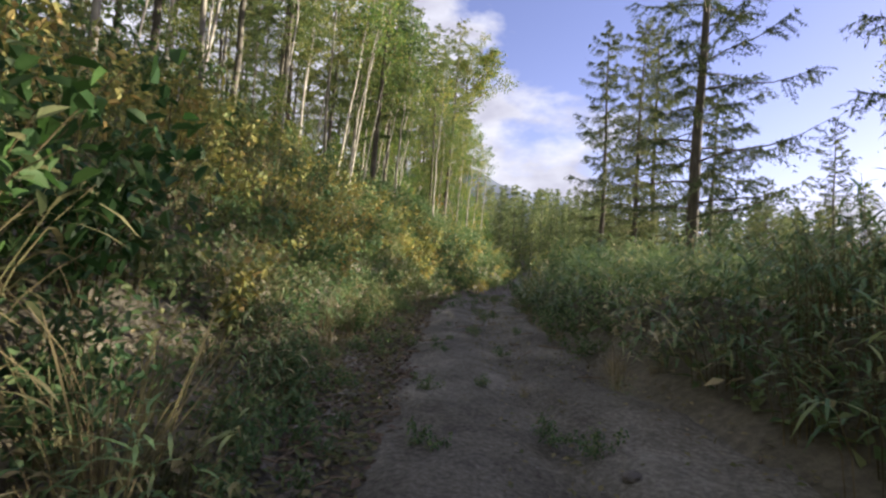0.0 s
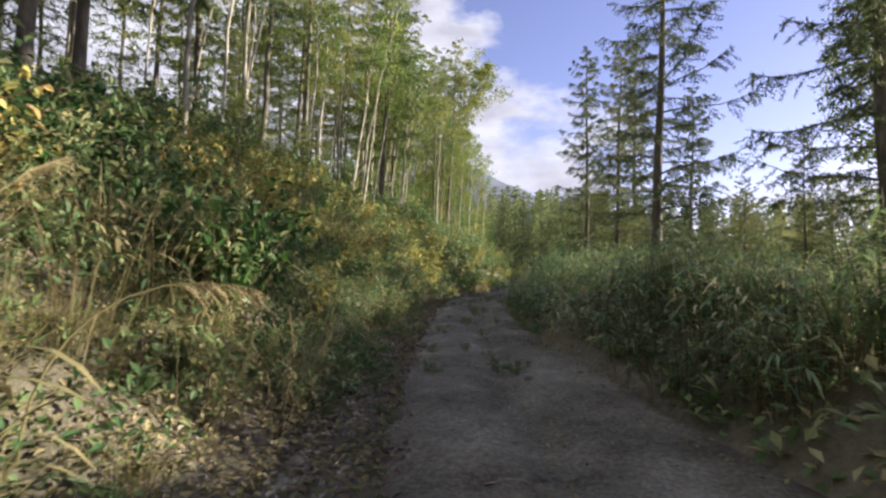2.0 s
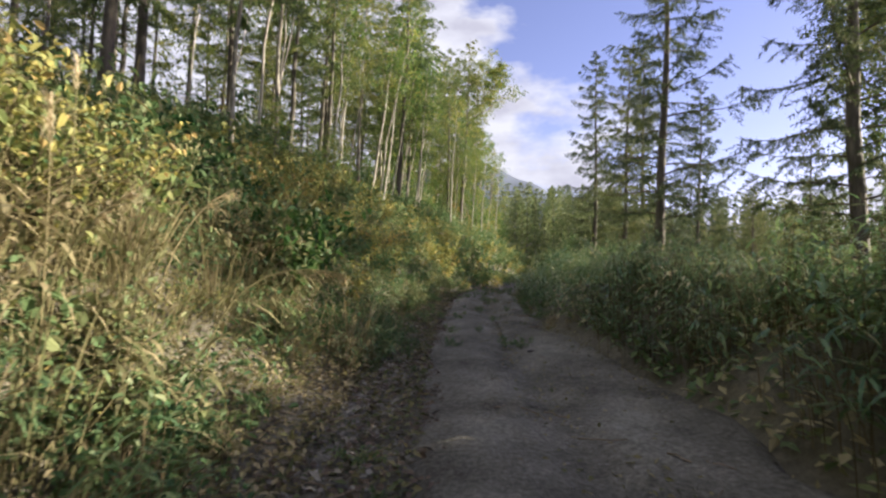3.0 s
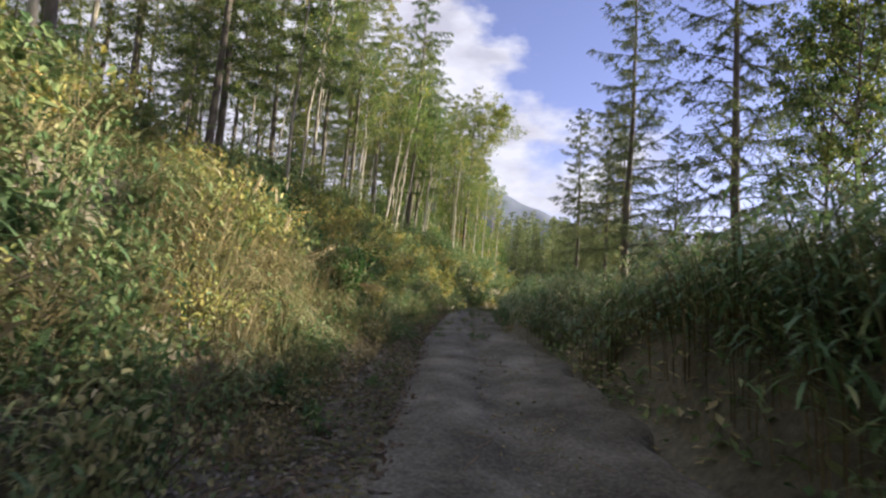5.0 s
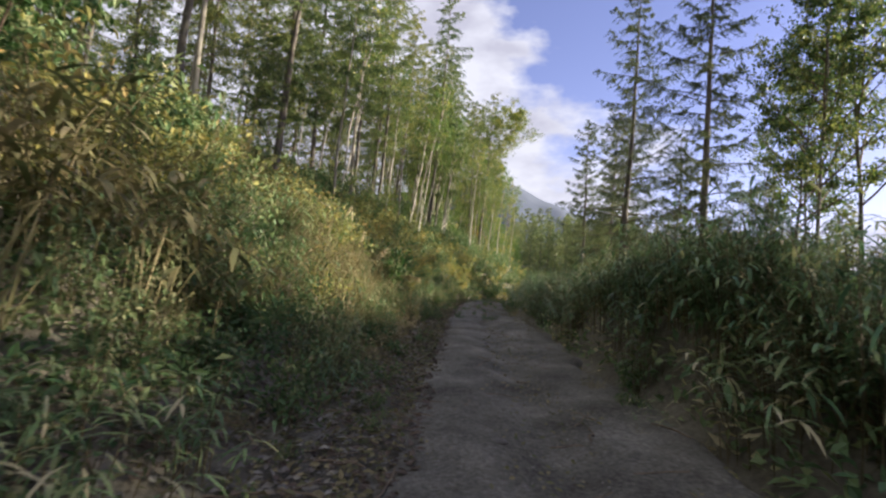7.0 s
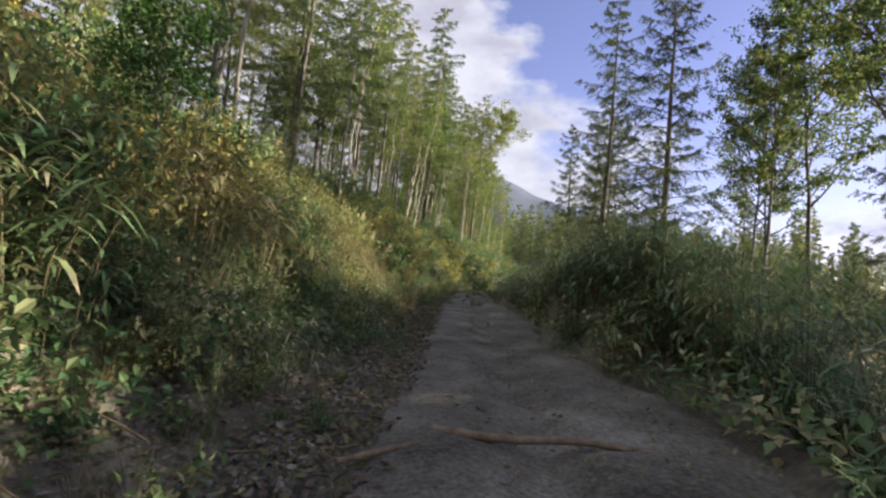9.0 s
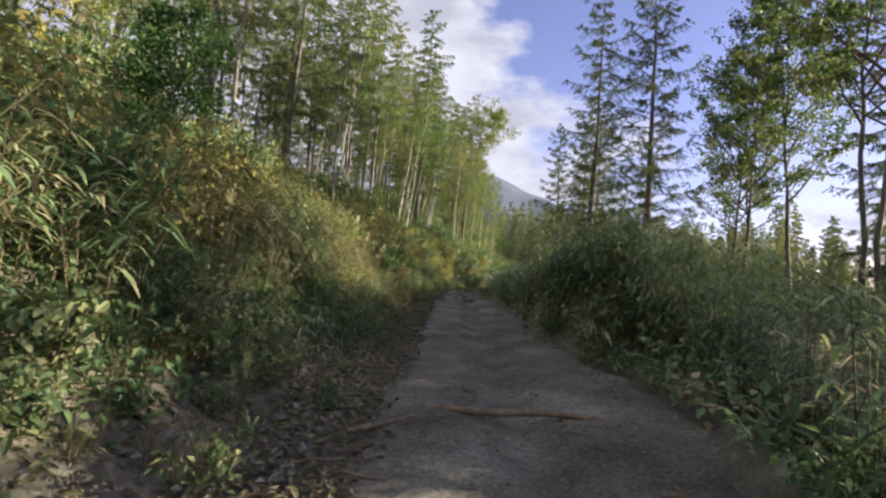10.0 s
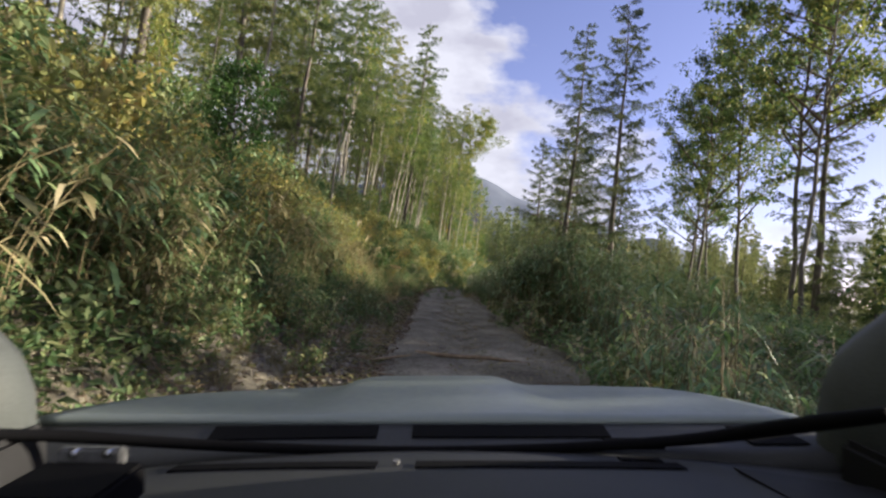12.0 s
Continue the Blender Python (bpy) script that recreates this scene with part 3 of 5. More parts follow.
THICKET = broadleaf("young_maple", 4.6, 0.06, 0.12, 15, 1.5, 3400, 77, M_GREY_BARK, M_DARK, "bushy young tree with dark green leaves on the bank", 0.2, 0.15)
BIRCHES = [broadleaf("birch", 15.0, 0.15, (0.42, 0.25)[k], 30, (4.4, 2.0)[k], (12000, 6000)[k], 81 + k, M_WHITE_BARK, (M_BIRCH, M_BROAD)[k], "pale-barked birch with yellowing leaves", (6.4, 0.5)[k], 0.2) for k in range(2)]

THICKETS = [broadleaf("young_birch", 5.5, 0.05, 0.1, 17, 1.4, 1700, 78 + k, M_PALE_BARK, M_BROAD, "young broadleaved tree with sunlit yellow-green leaves on the bank", 0.5, 0.15) for k in range(2)]

# trees on the open side of the track: kind, x, y, height scale, turn
OPEN_TREES = [
    (LARCHES[0], 8.85, 16.5, 1.28, 20), (LARCHES[1], 8.2, 23.2, 0.85, 80), (LARCHES[2], 8.72, 6.2, 1.06, 140),
    (LARCHES[1], 17.5, 29.9, 0.95, 200), (LARCHES[0], 12.5, 27.1, 1.05, 250), (LARCHES[2], 10.6, 25.2, 0.95, 30),
    (LARCHES[1], 25.2, 29.8, 0.8, 300), (LARCHES[0], 27.7, 40.3, 0.6, 10), (LARCHES[2], 23.2, 33.0, 0.6, 60),
]
ALDER_TREES = [
    (ALDERS[0], 15.9, 12.8, 0.95, 0), (ALDERS[0], 17.7, 10.5, 1.22, 120), (ALDERS[0], 18.7, 15.6, 0.95, 200),
    (ALDERS[1], 16.8, 5.2, 1.3, 60), (LARCHES[1], 18.4, 5.4, 1.2, 90), (ALDERS[1], 16.2, 3.6, 1.2, 310),
    (ALDERS[0], 14.8, 9.6, 1.0, 40),
]
OPEN_TREES += ALDER_TREES
for kind, x, y, s, turn in OPEN_TREES:
    kind.place(spot(x, y, s, turn, 0.05))

# the wood on the bank: the trees at its edge, then the rest scattered behind them
taken = [(t[1], t[2]) for t in OPEN_TREES]
EDGE_TREES = [
    (FIRS[0], -7.3, 5.7, 1.2, 0), (FIRS[2], -6.2, 12.8, 1.15, 50), (FIRS[1], -5.65, 18.0, 1.15, 90), (FIRS[2], -9.9, 22.8, 1.2, 30), (FIRS[0], -9.7, 16.9, 1.3, 210),
    (FIRS[1], -7.2, 17.5, 1.25, 140), (FIRS[2], -4.5, 27.9, 1.15, 10), (FIRS[0], -14.9, 27.3, 1.25, 80), (BIRCHES[0], -1.2, 48.1, 1.04, 0), (BIRCHES[1], -4.0, 36.0, 0.85, 0),
    (FIRS[2], -3.4, 34.0, 1.1, 300), (FIRS[1], -2.2, 41.0, 1.2, 20), (FIRS[0], 5.3, 56.0, 0.9, 20), (THICKET, -4.1, -8.4, 0.58, 15), (FIRS[1], -3.6, 46.0, 1.25, 50),
]
EDGE_TREES += [
    (BIRCHES[1], 3.0, 52.5, 0.8, 0), (FIRS[0], -3.0, 25.0, 1.4, 340), (FIRS[1], -2.9, 31.0, 1.25, 100), (FIRS[0], -4.2, 40.0, 1.45, 55), (FIRS[0], -3.3, 37.0, 1.1, 260), (FIRS[0], -6.6, 31.0, 1.2, 15), (FIRS[1], -6.0, 38.5, 1.2, 75), (FIRS[0], -5.4, 43.0, 1.25, 130), (FIRS[0], -7.6, 25.6, 1.2, 220), (FIRS[1], -3.4, 51.0, 1.2, 190),
]
for kind, x, y, s, turn in EDGE_TREES:
    kind.place(spot(x, y, s, turn, 0.05))
    taken.append((x, y))


def free(x, y, gap):
    return all((x - a) ** 2 + (y - b) ** 2 > gap * gap for a, b in taken)


for _ in range(900):
    y, u = rng.uniform(-22, 70), 6.0 + 17 * rng.uniform(0, 1) ** 1.1
    x = float(road_x(np.array(y))) - u
    if x > 4 or not free(x, y, 2.7):
        continue
    if len(taken) > 126:
        break
    taken.append((x, y))
    kind = (FIRS * 2 + FIRS[2:])[int(rng.integers(0, 7))] if u < 15 else DEEP_FIRS[int(rng.integers(0, 2))]
    kind.place(spot(x, y, rng.uniform(0.95, 1.3), None, 0.05, 1.0, rng.normal(0, 1.6)))

for _ in range(200):
    y, u = rng.uniform(30, 62), rng.uniform(5.5, 13)
    x = float(road_x(np.array(y))) - u
    if len(taken) > 150:
        break
    if not free(x, y, 1.5):
        continue
    taken.append((x, y))
    THICKETS[int(rng.integers(0, 2))].place(spot(x, y, rng.uniform(0.5, 1.15), None, 0.05))

# young growth under the trees
for _ in range(34):
    y, u = rng.uniform(-6, 44), rng.uniform(5.6, 12)
    x = float(road_x(np.array(y))) - u
    if free(x, y, 1.0):
        taken.append((x, y))
        (FIRS[int(rng.integers(0, 2))] if rng.uniform() < 0.6 else THICKETS[int(rng.integers(0, 2))]).place(spot(x, y, rng.uniform(0.28, 0.55), None, 0.05))

SLIM = [broadleaf("slender_birch", 10.5, 0.055, 0.55, 10, 1.0, 480, 91 + k, M_WHITE_BARK, M_BROAD, "thin leaning birch with a pale bare trunk in the wood", (1.6, 0.7)[k], 0.16) for k in range(2)]
for _ in range(160):
    y, u = rng.uniform(10, 52), rng.uniform(4.6, 9.5)
    x = float(road_x(np.array(y))) - u
    if len(taken) > 208:
        break
    if not free(x, y, 0.9):
        continue
    taken.append((x, y))
    SLIM[int(rng.integers(0, 2))].place(spot(x, y, rng.uniform(0.75, 1.1), rng.uniform(-50, 50), 0.05))

# the stand across the valley, ahead of the track
far_wood = {}
for _ in range(900):
    inner = rng.uniform() < 0.75
    y = rng.uniform(60, 125) if inner else rng.uniform(42, 110)
    x = y * (rng.uniform(0.08, 0.36) if inner else rng.uniform(0.36, 0.8)) + 1.5
    if len(taken) > 420:
        break
    if not free(x, y, 2.1):
        continue
    taken.append((x, y))
    rise = 1.2 + y * rng.uniform(0.145, 0.205) - float(land(x, y))
    m = spot(x, y, min(1.8, max(0.45, rise / 9.0)), None, 0.05)
    if y < 60:
        FAR_FIRS[int(rng.integers(0, 2))].place(m)
        continue
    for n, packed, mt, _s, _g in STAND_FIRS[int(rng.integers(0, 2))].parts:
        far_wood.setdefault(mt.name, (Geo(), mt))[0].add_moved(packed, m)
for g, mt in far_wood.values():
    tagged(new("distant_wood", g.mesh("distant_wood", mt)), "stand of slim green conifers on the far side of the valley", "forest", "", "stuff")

for _ in range(78):
    y = rng.uniform(34, 78)
    x = y * rng.uniform(0.3, 0.98) + 2
    if not free(x, y, 1.8):
        continue
    rise = 1.2 + y * rng.uniform(0.09, 0.175) - float(land(x, y))
    FAR_FIRS[int(rng.integers(0, 2))].place(spot(x, y, min(1.4, max(0.45, rise / 9.0)), None, 0.05))

# ---- undergrowth ----
SHRUBS = [shrub("shrub", 1.3, 0.8, 16, 520, 0.085, 101 + k, (M_SHRUB, M_SHRUB, M_YELLOW)[k], ("green leafy shrub", "green leafy shrub", "shrub with yellow autumn leaves")[k] + " on the bank beside the track", True) for k in range(3)]
SASAS = [sasa("bamboo_grass", 1.15, 0.75, 20, 121 + k, "clump of dwarf bamboo grass with drooping green leaves") for k in range(3)]
M_RUST = leaf_material("rust_leaves", ((0.0, (0.25, 0.19, 0.06)), (1.0, (0.45, 0.26, 0.07))), 0.5, 0.35)
RUST_SHRUB = shrub("shrub", 1.3, 0.9, 14, 420, 0.15, 105, M_RUST, "rust-coloured autumn shrub at the edge of the wood")
DARK_PLANT = shrub("leafy_shrub", 1.5, 0.8, 14, 300, 0.14, 106, M_DARK, "shrub with large dark green leaves on the bank", True)
GRASSES = [grass("grass_tuft", 0.75, 0.5, 90, 131 + k, M_DRY, "tuft of dry tan grass bending over", 0.013) for k in range(2)]


def scatter(kinds, weights, count, ys, us, gap, scale, near):
    """Plants over a strip: ys along the track, us to its left (+) or right (-). The near ones are things, the rest one mesh a material."""
    rest = {}
    pts = np.zeros((0, 2))
    for _ in range(count):
        y, u = rng.uniform(*ys), us[0] + (us[1] - us[0]) * rng.uniform(0, 1)
        x = float(road_x(np.array(y))) - u
        if len(pts) and ((pts - (x, y)) ** 2).sum(1).min() < gap * gap:
            continue
        if 0 < u < 1.95 + 0.8 * verge_of(y) and -17.5 < y < -2.6 and rng.uniform() < 0.9:    # loose stones and litter at the foot of the bank
            continue
        if (0.9 < u < 1.75 and -2.2 < y < 0.9) or (1.7 < u < 2.45 and -1.1 < y < 0.8):    # the reed hangs free here
            continue
        if -2.0 - wide_of(y) < u < -1.0 and (-12.5 < y < -8 or -6 < y < 4):
            continue
        if -2.62 < u < -1.9 and -10.5 < y < 0.4 and rng.uniform() < 0.93:    # the bare cut of the bank
            continue
        pts = np.vstack([pts, (x, y)])
        kind = kinds[int(rng.choice(len(kinds), p=weights))]
        if -16.8 < y < -11.5 and 1.5 < u < 3.6 and "shrub" in kind.name and rng.uniform() < 0.6:    # bamboo grass holds this stretch
            continue
        # a bleached patch of grasses among the shrubs
        if 1.2 < u < 5 and "shrub" in kind.name and rng.uniform() < 0.05 + 0.9 * math.exp(-((y + 0.4) / 2.6) ** 2):
            kind = DRY_MIX[int(rng.choice(6, p=(0.27, 0.27, 0.14, 0.1, 0.1, 0.12)))]
        m = spot(x, y, rng.uniform(*scale), None, 0.03, rng.uniform(0.85, 1.2))
        if near(u, y):
            kind.place(m)
            continue
        for n, packed, mt, s, _g in LIGHT.get(kind, kind).parts:
            rest.setdefault((n, mt.name), (Geo(), mt))[0].add_moved(packed, m)
    return rest


FAR_SHRUBS = [shrub("far_shrub", 1.3, 0.85, 5, 230, 0.15, 141 + k, (M_SHRUB, M_SHRUB, M_YELLOW)[k], "leafy shrub on the bank") for k in range(3)]
FAR_SASAS = [sasa("far_bamboo_grass", 1.15, 0.75, 11, 151 + k, "clump of dwarf bamboo grass", 1.35, 2, False) for k in range(2)]
LIGHT = {**{k: FAR_SHRUBS[i] for i, k in enumerate(SHRUBS)}, **{k: FAR_SASAS[i % 2] for i, k in enumerate(SASAS)}}
REST = []
WEEDS = [weed("tall_weed", 1.7, 6, 161, M_SHRUB, "tall green weed with narrow leaves and seed heads"), weed("dry_weed", 1.6, 7, 162, M_DRY, "dry tan weed stalks with withered leaves", 0.1)]
BROADS = [shrub("broad_leaf_plant", 0.85, 0.6, 12, 110, 0.15, 163, M_SHRUB, "low plant with large rounded green leaves", True), shrub("bramble", 1.0, 0.9, 26, 240, 0.06, 164, M_YELLOW, "tangle of thin arching stems with small yellowing leaves")]
DRY_SASA = sasa("withered_bamboo_grass", 0.95, 0.7, 18, 165, "withered tan bamboo grass bent over", 1.15)
DRY_SASA.parts = [(n, g, M_DRY, sm, lab) for n, g, mt, sm, lab in DRY_SASA.parts]
LONG_GRASS = grass("grass_tuft", 1.15, 0.7, 80, 166, M_DRY, "long dry tan grass drooping down the bank", 0.016)
DRY_MIX = [DRY_SASA, LONG_GRASS, GRASSES[0], WEEDS[1], SASAS[0], BROADS[0]]
LEFT_MIX = SHRUBS + SASAS + GRASSES + WEEDS + BROADS
REST.append(scatter(LEFT_MIX, (0.14, 0.13, 0.02, 0.11, 0.08, 0.07, 0.14, 0.13, 0.04, 0.05, 0.06, 0.03), 4200, (-21, 22), (1.3, 2.5), 0.36, (0.42, 0.72), lambda u, y: -19 < y < 8))
REST.append(scatter(LEFT_MIX, (0.13, 0.12, 0.2, 0.06, 0.05, 0.04, 0.08, 0.07, 0.07, 0.07, 0.05, 0.06), 2100, (-21, 23), (2.4, 6.8), 0.5, (0.65, 1.25), lambda u, y: u < 3.9 and -19 < y < 12))
REST.append(scatter(GRASSES + SHRUBS[:2] + BROADS[:1], (0.35, 0.3, 0.14, 0.13, 0.08), 900, (-20, 15), (0.95, 1.5), 0.3, (0.15, 0.42), lambda u, y: False))
REST.append(scatter(GRASSES + SHRUBS[:2] + SASAS[:1], (0.25, 0.2, 0.15, 0.15, 0.25), 800, (-20, 15), (-2.1, -1.5), 0.3, (0.15, 0.42), lambda u, y: False))
REST.append(scatter(GRASSES + SHRUBS[:2], (0.3, 0.2, 0.25, 0.25), 320, (3, 24), (-1.1, 1.1), 0.3, (0.07, 0.2), lambda u, y: False))
REST.append(scatter(GRASSES + SHRUBS[:2] + BROADS[:1], (0.2, 0.15, 0.25, 0.25, 0.15), 260, (-19, 8), (0.6, 1.3), 0.35, (0.08, 0.24), lambda u, y: False))
REST.append(scatter(FAR_SHRUBS + GRASSES, (0.37, 0.37, 0.16, 0.06, 0.04), 1200, (21, 64), (1.6, 9), 0.8, (1.0, 1.5), lambda u, y: False))
REST.append(scatter(FAR_SHRUBS[2:] + FAR_SHRUBS[:1], (0.75, 0.25), 420, (4, 30), (2.0, 6.5), 0.75, (0.6, 1.05), lambda u, y: False))
REST.append(scatter(FAR_SHRUBS[:2], (0.5, 0.5), 700, (52, 118), (-46, -3), 1.6, (1.4, 2.4), lambda u, y: False))
REST.append(scatter(FAR_SHRUBS + SASAS, (0.33, 0.3, 0.19, 0.06, 0.06, 0.06), 800, (-21, 26), (6.5, 16), 0.95, (0.9, 1.4), lambda u, y: False))
REST.append(scatter(SASAS + SHRUBS[:1], (0.34, 0.33, 0.33, 0.0), 1300, (-18, 0.5), (-3.1, -1.95), 0.38, (0.7, 1.05), lambda u, y: True))
REST.append(scatter(SASAS, (0.34, 0.33, 0.33), 700, (0.5, 14), (-3.1, -1.95), 0.36, (0.5, 0.78), lambda u, y: y < 4))
REST.append(scatter(SASAS + SHRUBS[:1], (0.34, 0.33, 0.33, 0.0), 1000, (-18, 0), (-7, -2.9), 0.48, (0.75, 1.05), lambda u, y: u > -4.0))
REST.append(scatter(SASAS + SHRUBS[:1], (0.34, 0.33, 0.33, 0.0), 800, (0, 14), (-7, -2.9), 0.45, (0.55, 0.85), lambda u, y: u > -4.0 and y < 4))
REST.append(scatter(SASAS + FAR_SHRUBS, (0.1, 0.1, 0.1, 0.34, 0.31, 0.05), 2600, (-14, 50), (-30, -6.8), 0.8, (0.55, 0.85), lambda u, y: False))
REST.append(scatter(SASAS + FAR_SHRUBS, (0.15, 0.15, 0.15, 0.27, 0.23, 0.05), 900, (13, 40), (-7, -1.5), 0.55, (0.5, 0.75), lambda u, y: False))
REST.append(scatter(SASAS[:1] + FAR_SHRUBS, (0.2, 0.38, 0.34, 0.08), 1500, (-30, -13), (-30, -6.0), 0.95, (0.7, 1.1), lambda u, y: False))
REST.append(scatter(SASAS[:1] + FAR_SHRUBS, (0.2, 0.38, 0.34, 0.08), 500, (-30, -20), (2.0, 14), 0.9, (0.7, 1.1), lambda u, y: False))
REST.append(scatter(FAR_SASAS + FAR_SHRUBS[:1], (0.4, 0.4, 0.2), 300, (-30, -17), (-6.5, -2.1), 0.6, (0.7, 1.0), lambda u, y: False))
for kind, x, y, s in ((SHRUBS[2], -5.9, -0.1, 1.3), (SHRUBS[2], -5.3, 0.6, 1.1), (SHRUBS[2], -3.9, -5.0, 1.0), (SHRUBS[2], -4.2, -0.5, 1.15), (SHRUBS[2], -3.8, -10.3, 0.95), (SHRUBS[2], -4.4, -9.9, 0.9), (SHRUBS[2], -1.95, -11.2, 0.35), (SHRUBS[2], -2.5, -11.5, 0.6), (SHRUBS[0], -0.75, -11.05, 0.28), (GRASSES[0], -1.75, -10.8, 0.5), (GRASSES[1], -2.0, -11.6, 0.55), (SHRUBS[0], -2.5, 2.0, 1.1), (SHRUBS[0], -2.6, 2.6, 1.15), (SHRUBS[1], -3.3, 2.6, 1.1), (RUST_SHRUB, -0.1, 42.7, 1.6), (RUST_SHRUB, 0.6, 43.5, 1.2)):
    kind.place(spot(x, y, s))
for k, (x, y, s) in enumerate(((-2.5, -13.8, 0.95), (-2.6, -13.1, 0.95), (-2.8, -13.6, 1.05), (-2.7, -14.5, 1.1), (-2.6, -12.3, 0.85), (-3.1, -12.6, 1.0), (-2.5, -15.3, 1.0), (3.0, -11.8, 0.75), (3.4, -10.9, 0.85), (3.1, -10.4, 0.7), (3.7, -11.8, 0.8), (2.9, -8.6, 1.0), (2.9, -7.2, 1.15), (2.5, -6.4, 1.1), (2.8, -5.4, 1.15), (2.6, -4.3, 1.1), (3.3, -6.6, 1.2), (3.4, -4.9, 1.2), (3.2, -8.1, 1.1), (2.5, -7.5, 1.0), (2.7, -3.2, 1.1))):
    SASAS[k % 3].place(spot(x, y, s))
for k in range(84):
    y, u = rng.uniform(-4.2, 2.4), rng.uniform(1.45, 3.4)
    (LONG_GRASS, DRY_SASA, GRASSES[1], LONG_GRASS, SASAS[1] if y < -1.8 else BROADS[0])[k % 5].place(spot(float(road_x(np.array(y))) - u - (0.35 if y < -1.1 else 0.9) * (-2.2 < y < 0.9), y, rng.uniform(0.6, 1.0)))
for k in range(18):
    SASAS[k % 3].place(spot(rng.uniform(2.9, 4.4), 0.8 + 0.27 * k, rng.uniform(0.7, 0.85)))
# dry grass hanging down the bank round the reeds, with low growth at its foot
for k in range(36):
    y = rng.uniform(-1.9, 1.0)
    (GRASSES[0], DRY_SASA, BROADS[0], GRASSES[1], BROADS[1])[k % 5].place(spot(0.1 - rng.uniform(1.65, 2.6), y, rng.uniform(0.28, 0.48)))
for k in range(22):
    y = rng.uniform(-2.6, 0.4)
    (LONG_GRASS, WEEDS[1], SHRUBS[2], DRY_SASA, BROADS[1])[k % 5].place(spot(0.1 - rng.uniform(2.7, 3.7), y, rng.uniform(0.8, 1.15)))
for k in range(9):
    y = 1.2 + 0.42 * k
    DARK_PLANT.place(spot(float(road_x(np.array(y))) - rng.uniform(2.3, 4.6), y, rng.uniform(0.7, 1.1)))
merged = {}
for rest in REST:
    for key, (g, mt) in rest.items():
        merged.setdefault(key, (Geo(), mt))[0].add(*g.arrays())
for (n, mname), (g, mt) in merged.items():
    tagged(new("undergrowth", g.mesh("undergrowth_" + mname, mt)), "dense mixed undergrowth of shrubs and bamboo grass", "undergrowth", "", "stuff")


def cover(name, mat, count, side, us, ys, high, size, label, seed, flat=0.8):
    """Low growth and fallen leaves strewn over a strip of ground, too small to pick apart."""
    r = np.random.default_rng(seed)
    y = r.uniform(*ys, count)
    u = us[0] + (us[1] - us[0]) * r.uniform(0, 1, count) ** 1.3
    if side > 0 and us[0] > 1.7:    # the strip of gravel stays bare
        keep = u > us[0] + 1.2 * verge_of(y)
        y, u, count = y[keep], u[keep], int(keep.sum())
    x = road_x(y) - side * u
    g = Geo()
    pos = np.column_stack([x, y, land(x, y) + 0.01 + high * r.uniform(0, 1, count) ** 2])
    w = r.normal(0, 1, (count, 3)) * np.array([1, 1, 1 - flat])
    leaves(g, pos, w, r.normal(0, 0.35, (count, 3)) + np.array([0, 0, 1.0]), size * r.uniform(0.6, 1.5, count), size * 0.6, 0.2)
    return tagged(new(name, g.mesh(name, mat)), label, "ground cover", "", "stuff")


cover("ground_cover", M_SHRUB, 15000, 1, (2.0, 3.2), (-22, -5), 0.3, 0.075, "low green leaves covering the soil of the bank", 204, 0.4)
cover("ground_cover", M_SHRUB, 60000, 1, (1.75, 9.0), (-22, 26), 0.45, 0.09, "low green leaves covering the soil of the bank", 201, 0.4)
cover("ground_cover", M_SASA, 26000, -1, (2.05, 8.0), (-20, 22), 0.35, 0.12, "low bamboo grass leaves covering the soil beside the track", 202, 0.4)
cover("ground_cover", M_SASA, 22000, -1, (7.5, 24.0), (-22, 24), 0.3, 0.16, "low bamboo grass and seedlings on the floor of the open wood", 209, 0.4)
cover("dry_cover", M_DRY, 5000, 1, (1.2, 3.2), (-5, 3), 0.25, 0.065, "dead tan grass and leaves lying on the bank", 207, 0.5)
cover("leaf_litter", M_DRY, 9000, 1, (-1.9, 2.6), (-20, 24), 0.0, 0.05, "dead tan leaves strewn on the soil", 203)
cover("leaf_litter", M_DRY, 14000, 1, (0.45, 2.3), (-20, 16), 0.05, 0.065, "dead tan leaves and chips of wood at the edge of the track", 205)
cover("leaf_litter", M_TWIG, 9000, 1, (0.3, 2.2), (-20, 16), 0.03, 0.075, "dark rotting leaves at the edge of the track", 206)

M_PALE_LITTER = leaf_material("bleached_litter", ((0.0, (0.16, 0.14, 0.11)), (1.0, (0.42, 0.39, 0.33))), 0.8, 0.1)
cover("leaf_litter", M_PALE_LITTER, 3600, 1, (0.75, 2.2), (-17, 8), 0.03, 0.075, "bleached leaves and splinters of wood along the foot of the bank", 208)

BIG_SASAS = [sasa("bamboo_grass", 0.95, 0.8, 17, 171 + k, "clump of dwarf bamboo grass with broad leaves hanging over the cut bank", 1.25, 3) for k in range(2)]
for k in range(26):
    y = -10.6 + 0.43 * k
    BIG_SASAS[k % 2].place(spot(float(road_x(np.array(y)) + wide_of(y)) + rng.uniform(2.5, 2.75), y, rng.uniform(0.75, 1.05)))
for k in range(13):
    y = -16.6 + 0.4 * k
    BIG_SASAS[k % 2].place(spot(-2.35 - rng.uniform(0, 0.9), y, rng.uniform(0.8, 1.15)))
for k in range(22):
    (SHRUBS[2], BROADS[1], DRY_SASA, SHRUBS[2], WEEDS[1])[k % 5].place(spot(-3.1 - rng.uniform(0, 2.2), -15.6 + 0.26 * k, rng.uniform(0.8, 1.2)))

for k in range(12):
    DRY_SASA.place(spot(-2.1 - rng.uniform(0, 1.8), -17.0 + 0.5 * k, rng.uniform(0.8, 1.2)))

